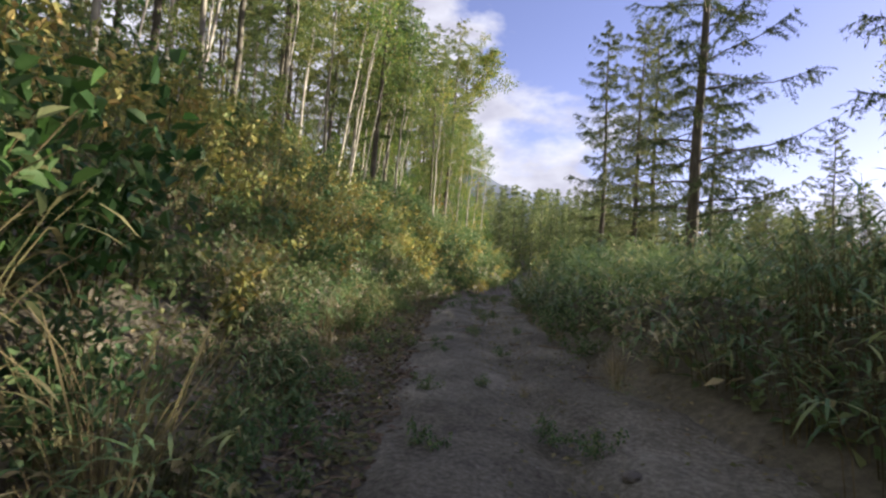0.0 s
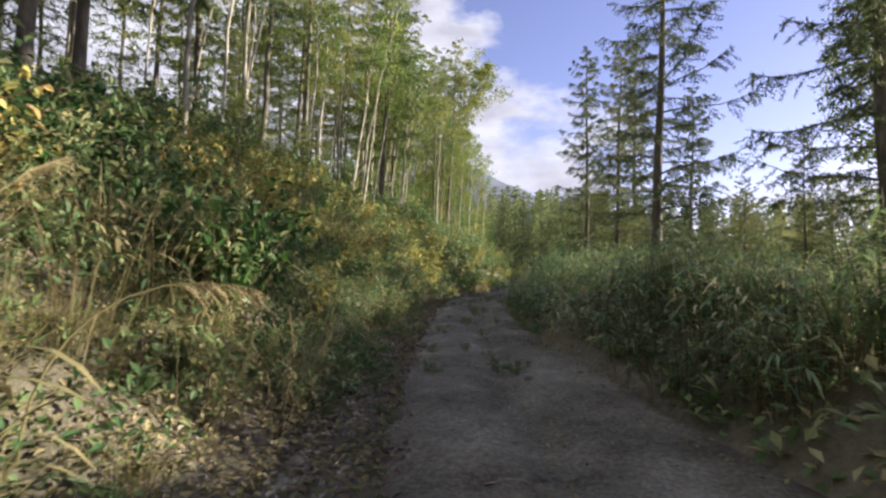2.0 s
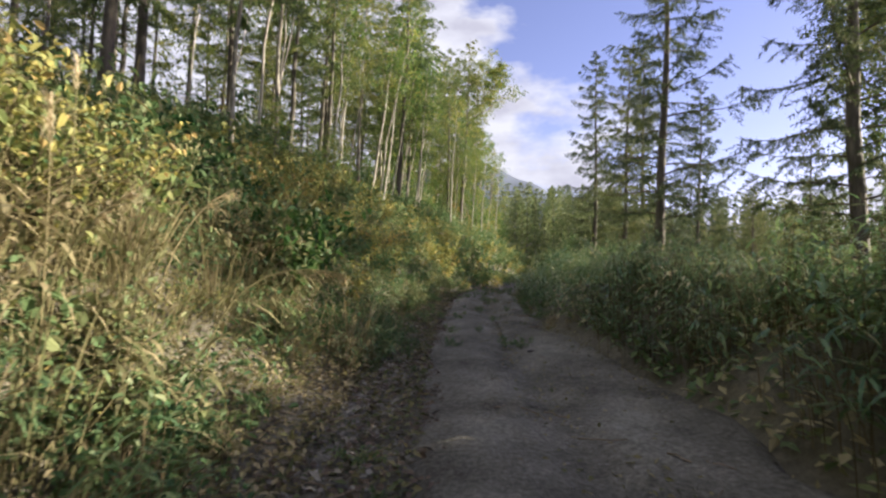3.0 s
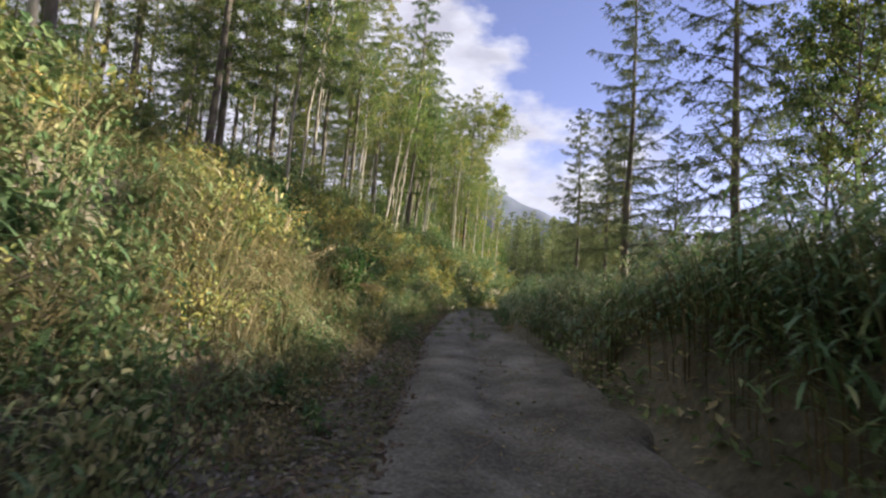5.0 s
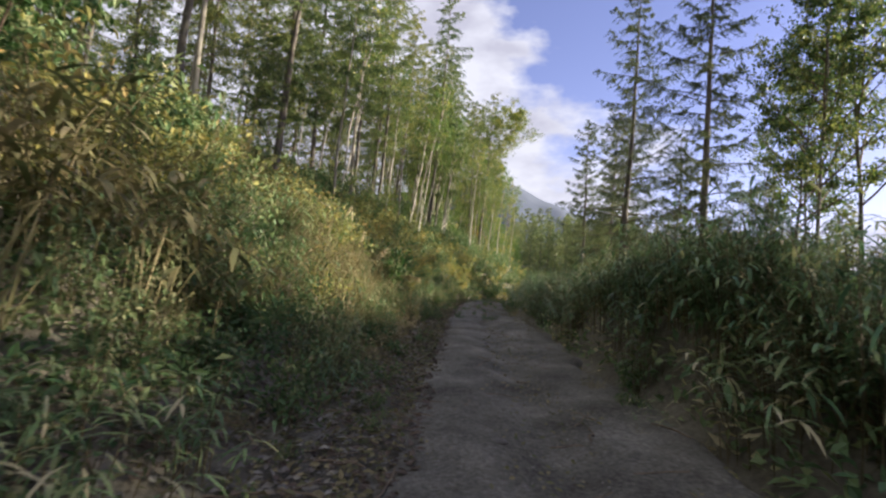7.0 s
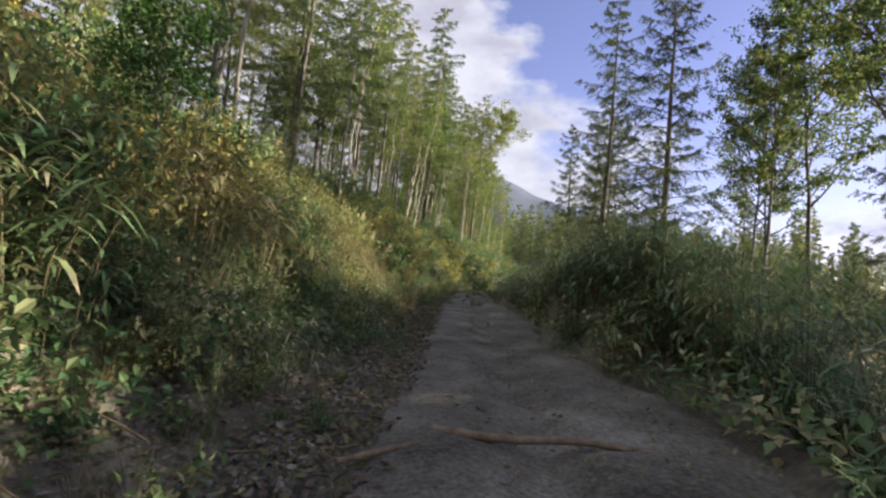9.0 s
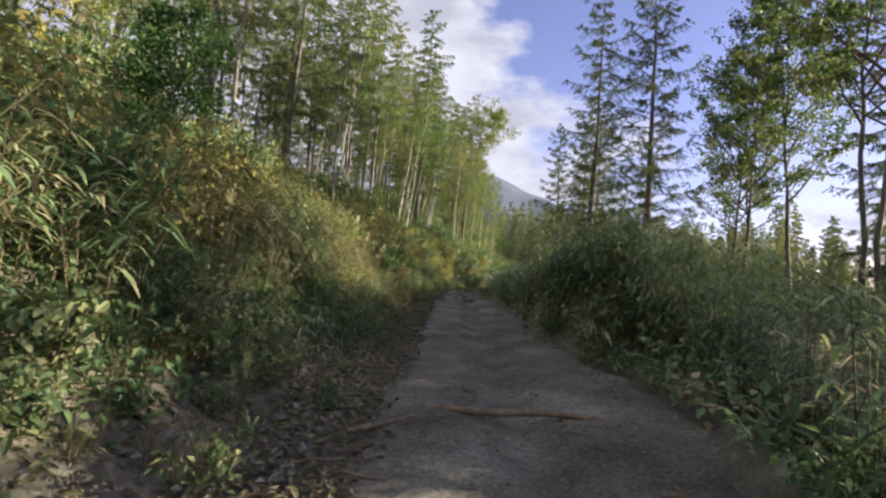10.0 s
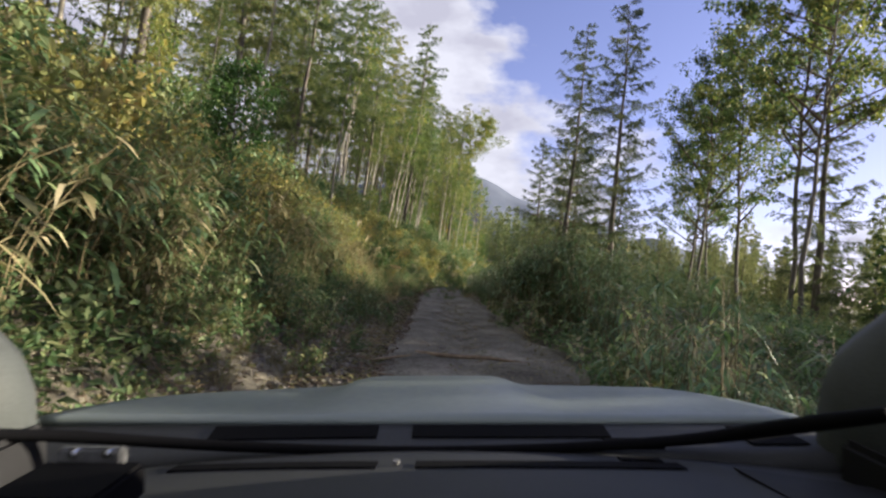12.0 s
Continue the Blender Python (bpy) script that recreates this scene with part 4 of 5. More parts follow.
BROAD_SASA = sasa("bamboo_grass", 0.8, 0.7, 9, 181, "dwarf bamboo grass with broad pale-edged leaves drooping in bunches", 1.7, 4)
for x, y, sc in ((2.4, -7.7, 0.85), (2.5, -6.9, 0.8), (2.75, -8.6, 0.8), (2.4, -5.6, 0.85), (3.2, -10.2, 0.8), (-2.9, -14.6, 1.1), (-2.6, -13.4, 1.0), (-3.2, -15.6, 1.1), (2.9, -12.2, 0.8)):
    BROAD_SASA.place(spot(x, y, sc))
DRY_BROAD = sasa("withered_bamboo_grass", 1.0, 0.7, 9, 182, "withered brown bamboo grass with broad curled leaves", 1.6, 4)
for k in range(18):
    BROAD_SASA.place(spot(-2.4 - rng.uniform(0, 1.0), -16.3 + 0.27 * k, rng.uniform(0.75, 1.05)))
DRY_BROAD.parts = [(n, g, M_DRY, sm, lab) for n, g, mt, sm, lab in DRY_BROAD.parts]
for x, y, sc in ((-2.2, -8.0, 1.15), (-2.6, -8.4, 1.2), (-2.4, -7.3, 1.0), (-2.9, -9.6, 1.1), (-2.5, 1.8, 0.9), (-2.9, 2.6, 1.0), (-3.0, -7.7, 1.15), (-2.7, -8.9, 1.1), (-3.4, -8.6, 1.2), (3.2, -10.9, 0.35), (-2.4, -15.2, 1.1), (-2.6, -14.3, 1.2), (-2.5, -13.2, 1.0), (-3.0, -15.8, 1.2)):
    DRY_BROAD.place(spot(x, y, sc))
for k in range(26):    # broad leaves hanging over the steep foot of the bank
    (BROAD_SASA, DRY_BROAD, SASAS[1], BROAD_SASA, BROADS[1])[k % 5].place(spot(-2.35 - rng.uniform(0, 1.2), -7.2 + 0.19 * k, rng.uniform(0.6, 0.95)))

for k in range(26):
    y = -14.4 + 0.12 * k
    (GRASSES[k % 2] if k % 6 else BROADS[0]).place(spot(-1.45 - rng.uniform(0, 0.95), y, rng.uniform(0.22, 0.45)))

# ---- unseen trees beside and behind, towards the sun, added to cast shade ----
for kind, x, y, s, turn in ((ALDERS[1], 13.0, -9.5, 0.95, 75), (LARCHES[1], 16.5, -7.5, 1.0, 10), (LARCHES[2], 13.0, -18.0, 1.0, 250), (SHADE_FIRS[1], 11.5, -11.8, 0.9, 90), (SHADE_FIRS[0], 10.2, -20.0, 0.9, 210), (SHADE_FIRS[1], 7.0, -20.5, 0.8, 250), (SHADE_FIRS[0], 14.0, -14.5, 1.0, 290), (SHADE_FIRS[0], 17.6, -2.2, 0.66, 30), (SHADE_FIRS[1], 18.5, -4.6, 0.8, 110), (SHADE_FIRS[0], 9.2, -9.2, 0.5, 190), (THICKET, 7.8, -11.0, 0.85, 0), (THICKET, 8.6, -10.6, 0.75, 130), (SHADE_FIRS[1], 14.4, -3.9, 0.74, 40), (SHADE_FIRS[0], 12.6, -8.8, 0.75, 60), (SHADE_FIRS[0], 14.2, -5.6, 0.92, 80), (SHADE_FIRS[1], 15.8, -6.8, 0.66, 20), (SHADE_FIRS[1], 10.6, -9.9, 0.58, 140), (SHADE_FIRS[1], 7.6, -12.4, 0.45, 310), (SHADE_FIRS[0], 7.0, -13.3, 0.45, 20), (SHADE_FIRS[1], 7.4, -14.3, 0.42, 170), (SHADE_FIRS[0], 6.9, -15.2, 0.45, 260)):
    kind.place(spot(x, y, s, turn, 0.05))
# the open wood goes on farther from the track
for _ in range(300):
    y, x = rng.uniform(-4, 62), rng.uniform(20, 64)
    if len(taken) > 468:
        break
    if not free(x, y, 3.2) or x < 20 + 0.12 * y:
        continue
    taken.append((x, y))
    FAR_FIRS[int(rng.integers(0, 2))].place(spot(x, y, rng.uniform(0.4, 0.8), None, 0.05))

for _ in range(36):
    y = rng.uniform(-3, 10)
    FAR_FIRS[int(rng.integers(0, 2))].place(spot(rng.uniform(15.5, 27) + 0.3 * y, y, rng.uniform(0.42, 0.7), None, 0.05))
for _ in range(80):
    y, x = rng.uniform(-8, 46), rng.uniform(23, 42)
    FAR_FIRS[int(rng.integers(0, 2))].place(spot(x, y, rng.uniform(0.6, 1.0), None, 0.05))

# ---- the car, standing on the track ----


def paint_material():
    m, nodes, links, bsdf = material("car_paint")
    n = noise_node(nodes, links, 3.0, 4)
    r = ramp_node(nodes, ((0.3, (0.165, 0.195, 0.19)), (0.7, (0.195, 0.228, 0.22))))
    links.new(n.outputs["Fac"], r.inputs[0])
    links.new(r.outputs[0], bsdf.inputs["Base Color"])
    bsdf.inputs["Roughness"].default_value, bsdf.inputs["Metallic"].default_value = 0.42, 0.1
    bsdf.inputs["Coat Weight"].default_value, bsdf.inputs["Coat Roughness"].default_value = 0.15, 0.3
    dust = noise_node(nodes, links, 40.0, 5)
    mr = nodes.new("ShaderNodeMapRange")
    mr.inputs["To Min"].default_value, mr.inputs["To Max"].default_value = 0.34, 0.55
    links.new(dust.outputs["Fac"], mr.inputs["Value"])
    links.new(mr.outputs[0], bsdf.inputs["Roughness"])
    return m


def plain_material(name, colour, rough, metal=0.0, grain=250.0, bump=0.15, gloss=0.5):
    m, nodes, links, bsdf = material(name)
    n = noise_node(nodes, links, grain, 3)
    r = ramp_node(nodes, ((0.3, tuple(c * 0.8 for c in colour)), (0.7, tuple(c * 1.2 for c in colour))))
    links.new(n.outputs["Fac"], r.inputs[0])
    links.new(r.outputs[0], bsdf.inputs["Base Color"])
    bsdf.inputs["Roughness"].default_value, bsdf.inputs["Metallic"].default_value = rough, metal
    add_bump(nodes, links, bsdf, n.outputs["Fac"], bump, 0.001)
    bsdf.inputs["Specular IOR Level"].default_value = gloss
    return m


M_PAINT = paint_material()
M_DASH = plain_material("dash_plastic", (0.03, 0.032, 0.036), 0.6, gloss=0.3)
M_DASH_END = plain_material("dark_dash_plastic", (0.01, 0.01, 0.012), 0.6, gloss=0.25)
M_BLACK = plain_material("black_rubber", (0.004, 0.004, 0.005), 0.8, gloss=0.08)
M_TRIM = plain_material("pale_pillar_trim", (0.062, 0.068, 0.068), 0.6, gloss=0.3)
M_CHROME = plain_material("chrome", (0.7, 0.7, 0.7), 0.15, 1.0, 60, 0.02)
M_LENS = plain_material("clear_plastic", (0.16, 0.16, 0.165), 0.12, 0.0, 60, 0.02)
M_RIM = plain_material("wheel_alloy", (0.4, 0.4, 0.41), 0.35, 0.9)


def sheet(fn, nu, nv, thick):
    """A curved panel fn(u, v) with u and v from 0 to 1, given a thickness downwards."""
    g = Geo()
    top = np.array([[fn(i / nu, j / nv) for j in range(nv + 1)] for i in range(nu + 1)])
    m = nv + 1
    i, j = np.meshgrid(np.arange(nu), np.arange(nv), indexing="ij")
    q = np.stack([i * m + j, (i + 1) * m + j, (i + 1) * m + j + 1, i * m + j + 1], -1).reshape(-1, 4)
    n = (nu + 1) * m
    rim = [(a, 0) for a in range(nu)] + [(nu, b) for b in range(nv)] + [(a, nv) for a in range(nu, 0, -1)] + [(0, b) for b in range(nv, 0, -1)]
    ids = [a * m + b for a, b in rim]
    edge = [[ids[k], ids[k] + n, ids[(k + 1) % len(ids)] + n, ids[(k + 1) % len(ids)]] for k in range(len(ids))]
    v = top.reshape(-1, 3)
    g.add(np.concatenate([v, v - np.array([0, 0, thick])]), None, np.concatenate([q, q[:, ::-1] + n, edge]))
    return g


def block(x0, x1, y0, y1, z0, z1, bevel=0.01, taper=0.0):
    """A box with rounded edges; taper draws its top in."""
    bm = bmesh.new()
    bmesh.ops.create_cube(bm, size=1)
    for v in bm.verts:
        k = 1 - taper if v.co.z > 0 else 1
        v.co = Vector(((x0 + x1) / 2 + v.co.x * (x1 - x0) * k, (y0 + y1) / 2 + v.co.y * (y1 - y0) * k, z0 if v.co.z < 0 else z1))
    bmesh.ops.bevel(bm, geom=bm.edges[:], offset=bevel, segments=2, affect="EDGES", clamp_overlap=True)
    return bm


def run(points, radius, sides=8):
    g = Geo()
    p = np.array(points, float)
    f = np.linspace(0, 1, 4 * len(p))
    k = np.linspace(0, 1, len(p))
    p = np.column_stack([np.interp(f, k, p[:, c]) for c in range(3)])
    for _ in range(3):
        p[1:-1] = (p[:-2] + 2 * p[1:-1] + p[2:]) / 4
    rr = np.interp(f, np.linspace(0, 1, len(radius)), radius)
    tube(g, p, rr, sides)
    a = np.arange(sides)
    g.add(np.concatenate([p[:1], p[:1] + (g.v[0][:sides] - p[0])]), np.stack([0 * a, 1 + (a + 1) % sides, 1 + a], -1))
    g.add(np.concatenate([p[-1:], p[-1:] + (g.v[0][-sides:] - p[-1])]), np.stack([0 * a, 1 + a, 1 + (a + 1) % sides], -1))
    return g


def round_bm(radius, width, segs=24, bevel=0.02):
    """A wheel-like drum on the x axis."""
    bm = bmesh.new()
    bmesh.ops.create_cone(bm, cap_ends=True, segments=segs, radius1=radius, radius2=radius, depth=width, matrix=Matrix.Rotation(radians(90), 4, "Y"))
    bmesh.ops.bevel(bm, geom=[e for e in bm.edges if e.calc_face_angle(0) > 1.0], offset=bevel, segments=3, affect="EDGES", clamp_overlap=True)
    return bm


H = 1.25    # the eye's height in the car


def build_car():
    t, eye, target, roll = PATH[-1]
    car = tagged(new("car"), "silver-grey car with a scooped bonnet standing on the track", "car")
    car.matrix_basis = look(eye, target, roll) @ pose(0, 0, 0, -90, 0, 0) @ pose(0, 0, -H)

    def hood(u, v):
        c = 2 * u - 1
        cc, taper = (c * c, 0.15) if c < 0 else (0.4 * c * c, 0.06)
        x = -0.02 + (0.83 - taper * v) * c
        y = 1.14 - 0.1 * cc + v * (0.9 - 0.16 * cc)
        scoop = 0.034 / (1 + math.exp((abs(x + 0.035) - 0.285) * 50)) * min(1, v * 2.5)
        return (x, y, H - 0.392 - 0.16 * v ** 1.3 + (0.015 if c > 0 else 0.04) * c * c - 0.1 * max(0, v - 0.88) / 0.12 * v + scoop)

    part("hood", sheet(hood, 48, 20, 0.02), M_PAINT, car, "silver-grey bonnet with a raised scoop", True)
    for side in (-1, 1):
        def fender(u, v, side=side):
            x, y, z = hood(0.5 + 0.5 * side, u)
            arch = 0.16 * max(0.0, 1 - ((y - 1.42) / 0.4) ** 2) ** 0.5
            return (x + side * 0.06 * math.sin(v * math.pi / 2), y, z - 0.004 - (0.3 - arch) * v ** 1.6)

        part("fender", sheet(fender, 24, 10, 0.012), M_PAINT, car, "", True)
        part("door", block(-0.03 + side * 0.8 - 0.035, -0.03 + side * 0.8 + 0.035, -1.25, 1.1, H - 1.0, H - 0.42, 0.03), M_PAINT, car)
        part("door_trim", block(-0.03 + side * 0.745 - 0.015, -0.03 + side * 0.745 + 0.015, -1.2, 0.96 if side < 0 else 0.88, H - 0.98, H - 0.335, 0.012), M_DASH_END, car, "dark inner door panel")
        part("rear_panel", block(-0.03 + side * 0.8 - 0.035, -0.03 + side * 0.8 + 0.035, -2.1, -1.26, H - 0.95, H - 0.42, 0.03), M_PAINT, car)
        part("headlight", block(-0.03 + side * 0.6 - 0.13, -0.03 + side * 0.6 + 0.13, 1.64, 1.72, H - 0.82, H - 0.68, 0.03), M_LENS, car)
        # the pale trim of the windscreen pillar, from the corner of the dash up and back to the roof
        part("windscreen_pillar", run([(side * 0.9 - 0.035 - 0.035 * side, 0.94, H - 0.4), (side * 0.895 - 0.03 - 0.03 * side, 0.9, H - 0.27), (side * 0.89 - 0.01 - 0.01 * side, 0.76, H - 0.08), (side * 0.82, 0.5, H + 0.12), (side * 0.68, 0.12, H + 0.3)], (0.1, 0.125, 0.085, 0.06, 0.05), 12), M_TRIM, car, "pale grey pillar trim", True)
        part("rear_pillar", run([(side * 0.8, -1.2, H - 0.45), (side * 0.7, -1.3, H + 0.3)], (0.06, 0.05)), M_PAINT, car, "", True)
        for y in (1.42, -1.15):
            x = -0.03 + side * 0.7
            place = car.matrix_basis @ Vector((x, y, 0))
            rest = float(land(place.x, place.y, False)) - place.z
            wheel = part("wheel", round_bm(0.2, 0.2), M_RIM, car)
            wheel.matrix_basis = pose(x, y, 0.33 + rest)
            part("tyre", tyre(0.33, 0.2), M_BLACK, wheel, "", True)
    part("bumper", block(-0.7, 0.64, 1.7, 1.98, H - 1.05, H - 0.8, 0.06), M_PAINT, car)
    part("grille", block(-0.47, 0.41, 1.88, 1.96, H - 0.74, H - 0.58, 0.02), M_BLACK, car)
    part("tailgate", block(-0.83, 0.77, -2.2, -2.12, H - 0.95, H + 0.25, 0.03), M_PAINT, car)
    part("roof", sheet(lambda u, v: (-0.03 + (2 * u - 1) * 0.72, 0.12 - v * 2.3, H + 0.34 - 0.07 * (2 * u - 1) ** 2 - 0.05 * (2 * v - 1) ** 2), 14, 14, 0.05), M_PAINT, car, "", True)
    part("floor_pan", block(-0.75, 0.69, -2.1, 0.9, H - 1.02, H - 0.95, 0.02), M_BLACK, car)
    # the panel below the windscreen, dark to model the dashboard's reflection in the glass, and the dashboard inside it
    def cowl_reflection_at(x, v):
        c = (x + 0.03) / 0.84
        if c < 0:
            return (x, 1.135 - 0.1 * c * c - v * 0.115, H - 0.402 - 0.022 * v + (0.03 - 0.03 * v) * c * c)
        return (x, 1.135 - 0.04 * c * c - v * (0.115 + 0.08 * c * c), H - 0.402 - 0.022 * v + (0.015 + 0.035 * v) * c * c)

    cowl_reflection = part("cowl_panel", sheet(lambda u, v: cowl_reflection_at(-0.03 + (2 * u - 1) * 0.84, v), 30, 4, 0.075), M_DASH, car, "dark panel below the windscreen, modelling the dashboard's reflection", True)
    # the two long black strips model the air vents' reflection in the windscreen
    for x0, x1, v0, v1 in ((-0.5, -0.145, 0.1, 0.5), (-0.068, 0.36, 0.1, 0.5), (0.34, 0.45, 0.55, 0.85), (0.62, 0.72, 0.15, 0.75)):
        part("louvre", sheet(lambda u, v: tuple(a + b for a, b in zip(cowl_reflection_at(x0 + (x1 - x0) * u, v0 + (v1 - v0) * v), (0, 0, 0.005))), 8, 2, 0.004), M_BLACK, cowl_reflection)
    part("windscreen_seal", run([(-0.86, 0.8, H - 0.3), (-0.735, 0.92, H - 0.345), (-0.44, 0.995, H - 0.398), (-0.098, 1.02, H - 0.418), (0.25, 1.015, H - 0.409), (0.52, 0.98, H - 0.376), (0.565, 0.88, H - 0.322), (0.58, 0.75, H - 0.262), (0.6, 0.66, H - 0.22)], (0.009, 0.012, 0.011, 0.01, 0.011, 0.013, 0.013, 0.01), 8), M_BLACK, car, "black rubber seal along the windscreen", True)
    dash = part("dashboard", sheet(lambda u, v: (-0.02 + (2 * u - 1) * 0.84, 1.01 - (0.16 if u < 0.5 else 0.07) * (2 * u - 1) ** 2 - v * 0.55, H - 0.412 + 0.05 * min(1, v * 1.9) - 0.012 * (2 * u - 1) ** 2 - 0.1 * max(0, v - 0.8) ** 1.2), 36, 22, 0.12), M_DASH, car, "dark grey moulded dashboard", True)

    def on_dash(x, y):
        c = (x + 0.02) / 0.84
        v = (1.01 - (0.16 if c < 0 else 0.07) * c * c - y) / 0.55
        return H - 0.412 + 0.05 * min(1, v * 1.9) - 0.012 * c * c + 0.004

    for x0, x1, y0, y1 in ((-0.5, -0.12, 0.935, 0.915), (-0.05, 0.44, 0.915, 0.93)):
        part("air_vent", sheet(lambda u, v: (x0 + (x1 - x0) * u, y0 + (y1 - y0) * u - v * 0.04, on_dash(x0 + (x1 - x0) * u, y0 + (y1 - y0) * u - v * 0.04)), 10, 2, 0.004), M_BLACK, dash, "black air vent slot")
    part("air_vent", sheet(lambda u, v: (0.34 + 0.08 * u, 0.965 - 0.02 * v, on_dash(0.34 + 0.08 * u, 0.965 - 0.02 * v)), 4, 1, 0.004), M_BLACK, dash, "black air vent slot")
    part("end_panel", sheet(lambda u, v: (0.53 + 0.26 * u - 0.02 * v * (1 - u), 0.9 - 0.14 * u - v * (0.35 - 0.12 * u), on_dash(0.53 + 0.26 * u, 0.9 - 0.14 * u - v * 0.3) + 0.002), 6, 6, 0.004), M_DASH_END, dash, "darker end panel")
    part("sensor", round_bm(0.007, 0.006, 12, 0.001), M_LENS, dash).matrix_basis = pose(-0.085, 0.9, on_dash(-0.085, 0.9) + 0.002, 0, 90, 0)
    # a small dark unit with a clear catch on it, at the driver's end of the dash
    unit_box = tagged(new("dash_unit"), "small black box with a clear catch standing on the dashboard", "electronic unit")
    unit_box.matrix_basis = car.matrix_basis @ pose(-0.515, 0.68, on_dash(-0.515, 0.68))
    part("case", block(-0.075, 0.075, -0.06, 0.055, 0.0, 0.05, 0.006), M_BLACK, unit_box)
    part("catch", block(-0.065, 0.035, 0.06, 0.075, 0.035, 0.066, 0.004), M_LENS, unit_box, "clear plastic catch")
    for x in (-0.035, 0.015):
        part("stud", round_bm(0.006, 0.012, 12, 0.002), M_CHROME, unit_box, "chrome stud").matrix_basis = pose(x, 0.058, 0.06, 0, 0, 90)
    return car


def tyre(radius, width):
    g = Geo()
    a = np.arange(28) * 2 * math.pi / 28
    prof = [(-width / 2 + 0.03, 0.2), (-width / 2, 0.235), (-width / 2, radius - 0.04), (-width / 2 + 0.03, radius), (width / 2 - 0.03, radius), (width / 2, radius - 0.04), (width / 2, 0.235), (width / 2 - 0.03, 0.2)]
    v = [(x, r * math.cos(b), r * math.sin(b)) for b in a for x, r in prof]
    m = len(prof)
    q = [[i * m + j, i * m + (j + 1) % m, ((i + 1) % 28) * m + (j + 1) % m, ((i + 1) % 28) * m + j] for i in range(28) for j in range(m)]
    g.add(v, None, q)
    return g


build_car()

# ---- small things on and beside the track ----


def reed(x, y, top, toward, seed, full=1, bow=0.22):
    r = np.random.default_rng(seed)
    thing = tagged(new("reed"), "tall dry reed with a feathery tan plume bending over the track", "reed", "reeds beside the track")
    thing.matrix_basis = pose(x, y, float(land(x, y)) - 0.03)
    s = np.linspace(0, 1, 10)
    p = np.column_stack([toward[0] * s ** 2.2, toward[1] * s ** 2.2, top * (s - bow * s ** 3)])
    st = Geo()
    tube(st, p, (0.0055 + 0.001 * full) * (1 - 0.55 * s), 5)
    part("stalk", st, M_DRY, thing, "", True)
    n = 130 * full
    droop = np.array([0, 0, -0.12 * (full > 1)])
    f = r.uniform(0.8, 1.0, n)
    b = np.column_stack([np.interp(f, s, p[:, c]) for c in range(3)])
    d = unit(p[-1] - p[-3])
    pl = Geo()
    blades(pl, b, d + droop + r.normal(0, 0.16, (n, 3)), r.uniform(0.09, 0.18, n), 0.0055 + 0.0013 * full, r.uniform(0.3, 1.0, n), 3)
    tagged(part("plume", pl, M_PLUME, thing, "feathery tan plume"), kind="stuff")
    lf = Geo()
    n = 7
    k = r.uniform(0.1, 0.6, n)
    b = np.column_stack([np.interp(k, s, p[:, c]) for c in range(3)])
    blades(lf, b, r.normal(0, 1, (n, 3)) * np.array([1, 1, 0.2]) + np.array([0, 0, 0.9]), r.uniform(0.35, 0.6, n), 0.018, r.uniform(0.4, 1.0, n), 4)
    tagged(part("grass_mass", lf, M_DRY, thing), kind="stuff")


reed(-2.0, -0.5, 1.52, (0.9, 0.38), 1, 3, 0.42)
for k, (x, y, h, w) in enumerate(((-2.3, -1.7, 2.0, (0.2, -0.3)), (-2.5, -1.3, 2.3, (-0.1, 0.1)), (-2.1, -2.1, 1.8, (0.4, 0.1)), (-2.6, -2.4, 2.1, (0.3, -0.2)), (-2.2, -0.9, 1.7, (0.35, 0.3)), (-4.4, -1.2, 2.0, (0.2, 0.1)))):
    reed(x, y, h, w, 10 + k)


def stone_mesh(seed, mat):
    r = np.random.default_rng(seed)
    bm = bmesh.new()
    bmesh.ops.create_icosphere(bm, subdivisions=1, radius=0.5)
    for v in bm.verts:
        v.co *= r.uniform(0.75, 1.15)
        v.co.z *= 0.6
    me = bpy.data.meshes.new("stone")
    bm.to_mesh(me)
    bm.free()
    me.materials.append(mat)
    return me


M_STONE = soil_material("stone", ((0.35, (0.12, 0.11, 0.1)), (0.5, (0.24, 0.22, 0.2)), (0.65, (0.38, 0.36, 0.33))), 30)
STONES = [stone_mesh(300 + k, M_STONE) for k in range(5)]
road = bpy.data.objects["road"]
for k in range(290):
    y = rng.uniform(-17, 14)
    u = rng.normal(1.2, 0.28) if k % 3 else rng.uniform(-1.3, 1.3)
    x = float(road_x(np.array(y))) - u
    d = 0.03 + 0.13 * rng.uniform(0, 1) ** 4
    ob = new("stone", STONES[k % 5])
    ob.parent = road
    ob.matrix_basis = pose(x, y, float(land(x, y)) + d * 0.12, 0, 0, rng.uniform(0, 360)) @ Matrix.Diagonal((d, d * rng.uniform(0.6, 1), d * rng.uniform(0.5, 0.9), 1))


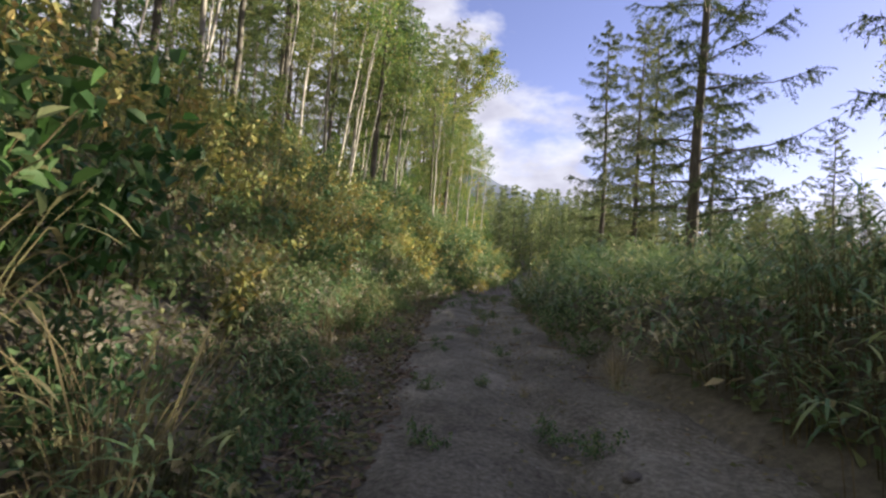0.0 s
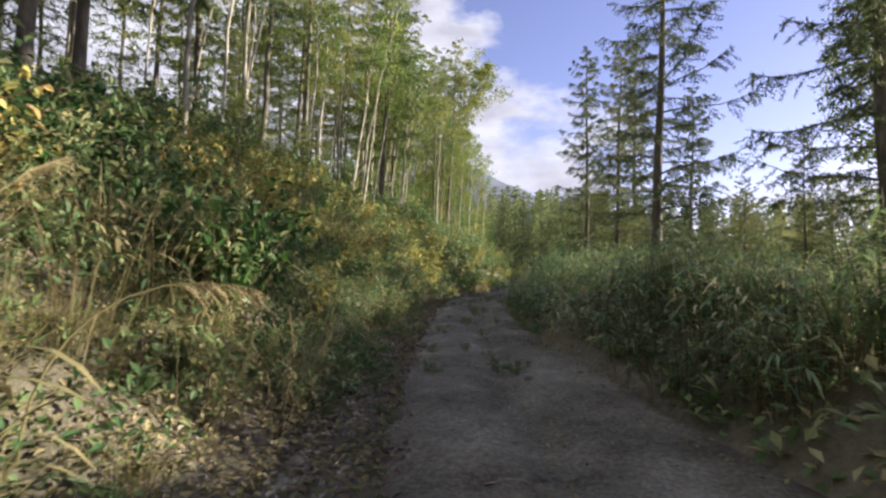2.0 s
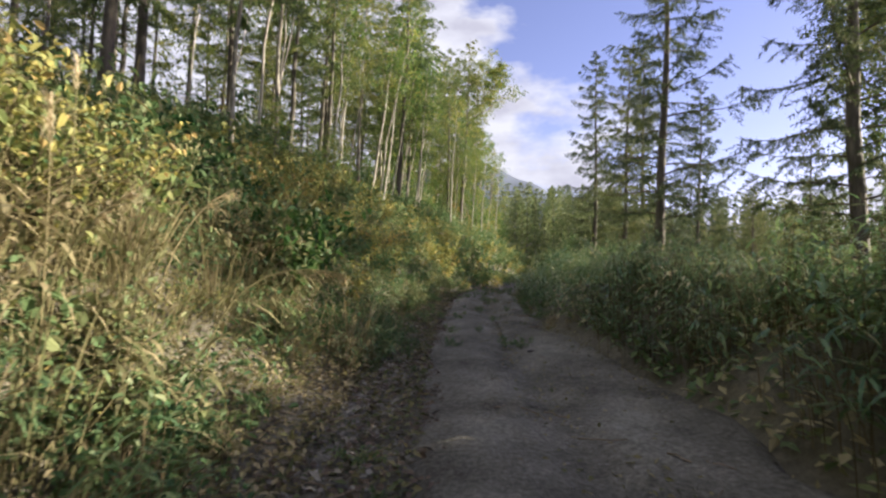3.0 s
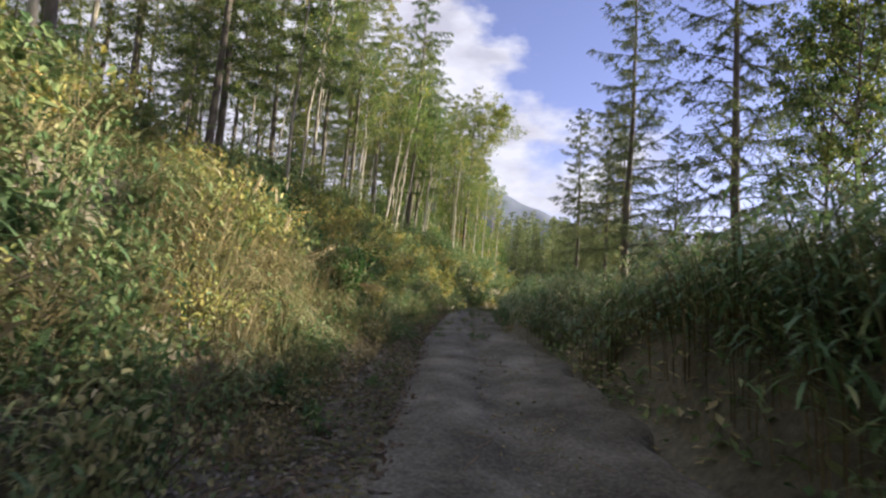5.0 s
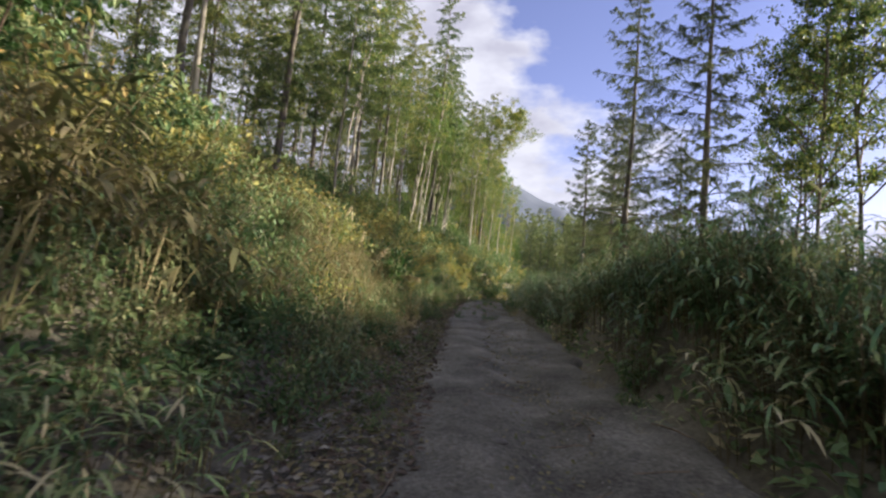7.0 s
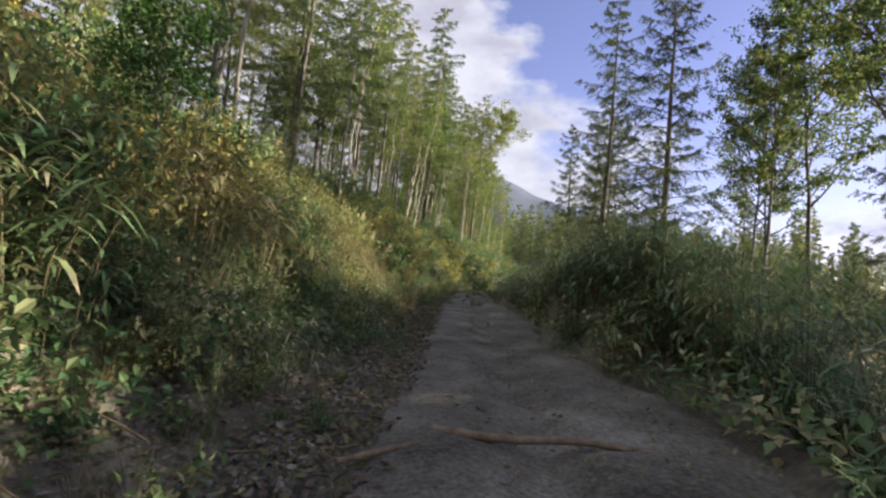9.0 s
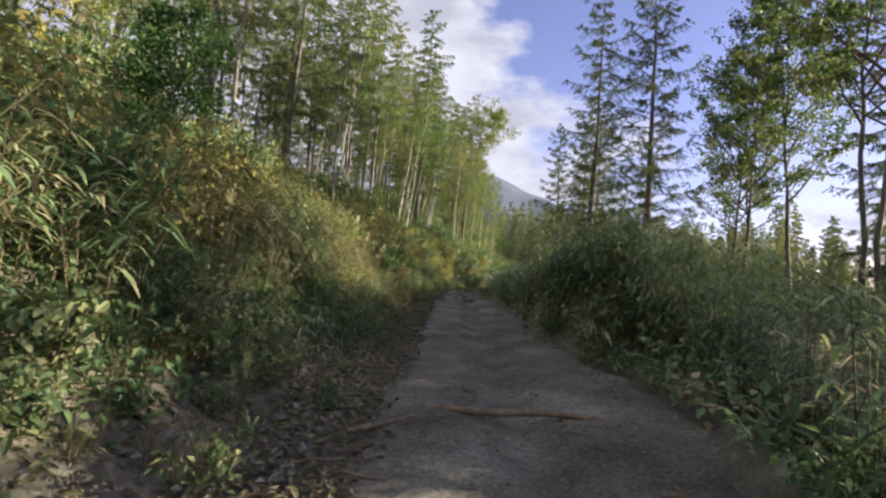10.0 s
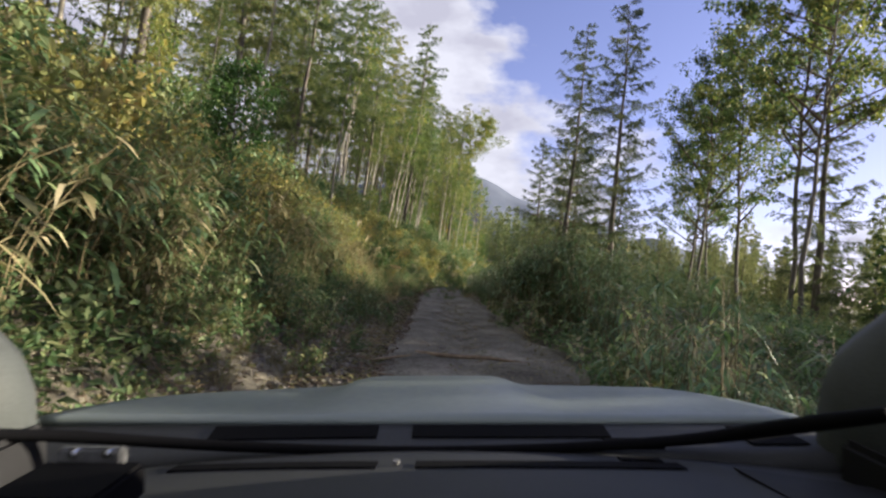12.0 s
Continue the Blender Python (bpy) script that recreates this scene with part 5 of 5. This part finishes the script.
def gravel(count, us, ys, size, seed):
    """Loose grit of all sizes, half sunk in the soil."""
    r = np.random.default_rng(seed)
    y = r.uniform(*ys, count)
    u = us[0] + (us[1] - us[0]) * r.beta(2.2, 2.2, count)
    x = road_x(y) - u
    d = size * (0.35 + 1.6 * r.uniform(0, 1, count) ** 5)
    base = np.array([(1, 0, 0), (0, 1, 0), (-1, 0, 0), (0, -1, 0), (0.1, 0.1, 0.75), (0, 0, -0.5)])
    a = r.uniform(0, 6.28, count)
    v = base[None] * r.uniform(0.6, 1.25, (count, 6, 3)) * d[:, None, None]
    c, q = np.cos(a)[:, None], np.sin(a)[:, None]
    v = np.stack([v[..., 0] * c - v[..., 1] * q, v[..., 0] * q + v[..., 1] * c, v[..., 2]], -1) + np.column_stack([x, y, land(x, y, False) + 0.015])[:, None]
    faces = np.array([(0, 1, 4), (1, 2, 4), (2, 3, 4), (3, 0, 4)])
    g = Geo()
    g.add(v.reshape(-1, 3), (np.arange(count)[:, None, None] * 6 + faces[None]).reshape(-1, 3))
    return tagged(new("gravel", g.mesh("gravel", M_STONE)), "loose grey gravel along the edge of the dirt track", "gravel", "", "stuff")


gravel(9000, (0.35, 2.1), (-19, 12), 0.02, 401)
gravel(5000, (-1.9, 1.3), (-19, 16), 0.011, 402)


def sticks(count, us, ys, seed):
    r = np.random.default_rng(seed)
    g = Geo()
    for _ in range(count):
        y, u, a, L = r.uniform(*ys), r.uniform(*us), r.uniform(0, 3.14), r.uniform(0.12, 0.45)
        x = float(road_x(np.array(y))) - u
        f = np.linspace(-0.5, 0.5, 4)
        px, py = x + math.cos(a) * L * f + r.normal(0, 0.015, 4), y + math.sin(a) * L * f
        tube(g, np.column_stack([px, py, land(px, py, False) + 0.025 + r.uniform(0, 0.03, 4)]), np.full(4, r.uniform(0.003, 0.008)), 4)
    return tagged(new("fallen_twigs", g.mesh("fallen_twigs", M_DEADWOOD, True)), "broken twigs scattered along the foot of the bank", "twigs", "", "stuff")


M_DEADWOOD = bark_material("dead_wood", ((0.3, (0.09, 0.066, 0.042)), (0.55, (0.2, 0.15, 0.1)), (0.75, (0.31, 0.24, 0.165))), 10.0, 0.5)


def fallen_branch(points, radius, label):
    g = run([(x, y, float(land(x, y, False)) + dz) for x, y, dz in points], (radius, radius * 0.9, radius * 0.55), 8)
    return tagged(new("fallen_branch", g.mesh("fallen_branch", M_DEADWOOD, True)), label, "branch", "fallen branches on the track")


fallen_branch(((0.05, -11.0, 0.05), (0.55, -11.2, 0.06), (1.05, -11.15, 0.06), (1.6, -11.3, 0.03)), 0.032, "tan fallen branch lying across the dirt track")
fallen_branch(((-0.5, -11.6, 0.03), (-0.15, -11.35, 0.04), (0.1, -11.2, 0.06)), 0.022, "thin tan fallen branch beside the ruts")

sticks(420, (0.4, 2.1), (-19, 10), 403)
sticks(120, (-1.9, 0.5), (-19, 10), 404)

# ---- distance ----


def mountain_geo():
    xs, ys = np.linspace(-1400, 2600, 160), np.linspace(1500, 2600, 26)

    def fz(X, Y):
        main = np.where(X > 150, 540 - 0.43 * (X - 150), 540 - 0.2 * (150 - X))
        ridge = np.maximum(main, 0) + 165 * np.exp(-((X - 1000) / 300.0) ** 2) + 14 * np.sin(X * 0.011 + 1) + 6 * np.sin(X * 0.037)
        return -40 + ridge * np.clip(1 - np.abs(Y - 2050) / 560, 0, 1) * (1 + 0.02 * np.sin(X * 0.02 + Y * 0.013))

    return grid_geo(xs, ys, fz)


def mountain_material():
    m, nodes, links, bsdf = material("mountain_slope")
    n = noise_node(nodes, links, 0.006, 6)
    # the blue-grey of distant haze is put into the slope's base colour
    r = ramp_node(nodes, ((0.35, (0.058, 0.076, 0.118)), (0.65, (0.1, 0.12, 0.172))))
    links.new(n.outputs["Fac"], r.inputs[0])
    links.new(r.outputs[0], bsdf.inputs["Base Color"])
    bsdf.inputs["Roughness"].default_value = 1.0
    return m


setting("backdrop", mountain_geo(), mountain_material(), "mountain slope far beyond the trees, with blue-grey haze in its colour", "mountain")
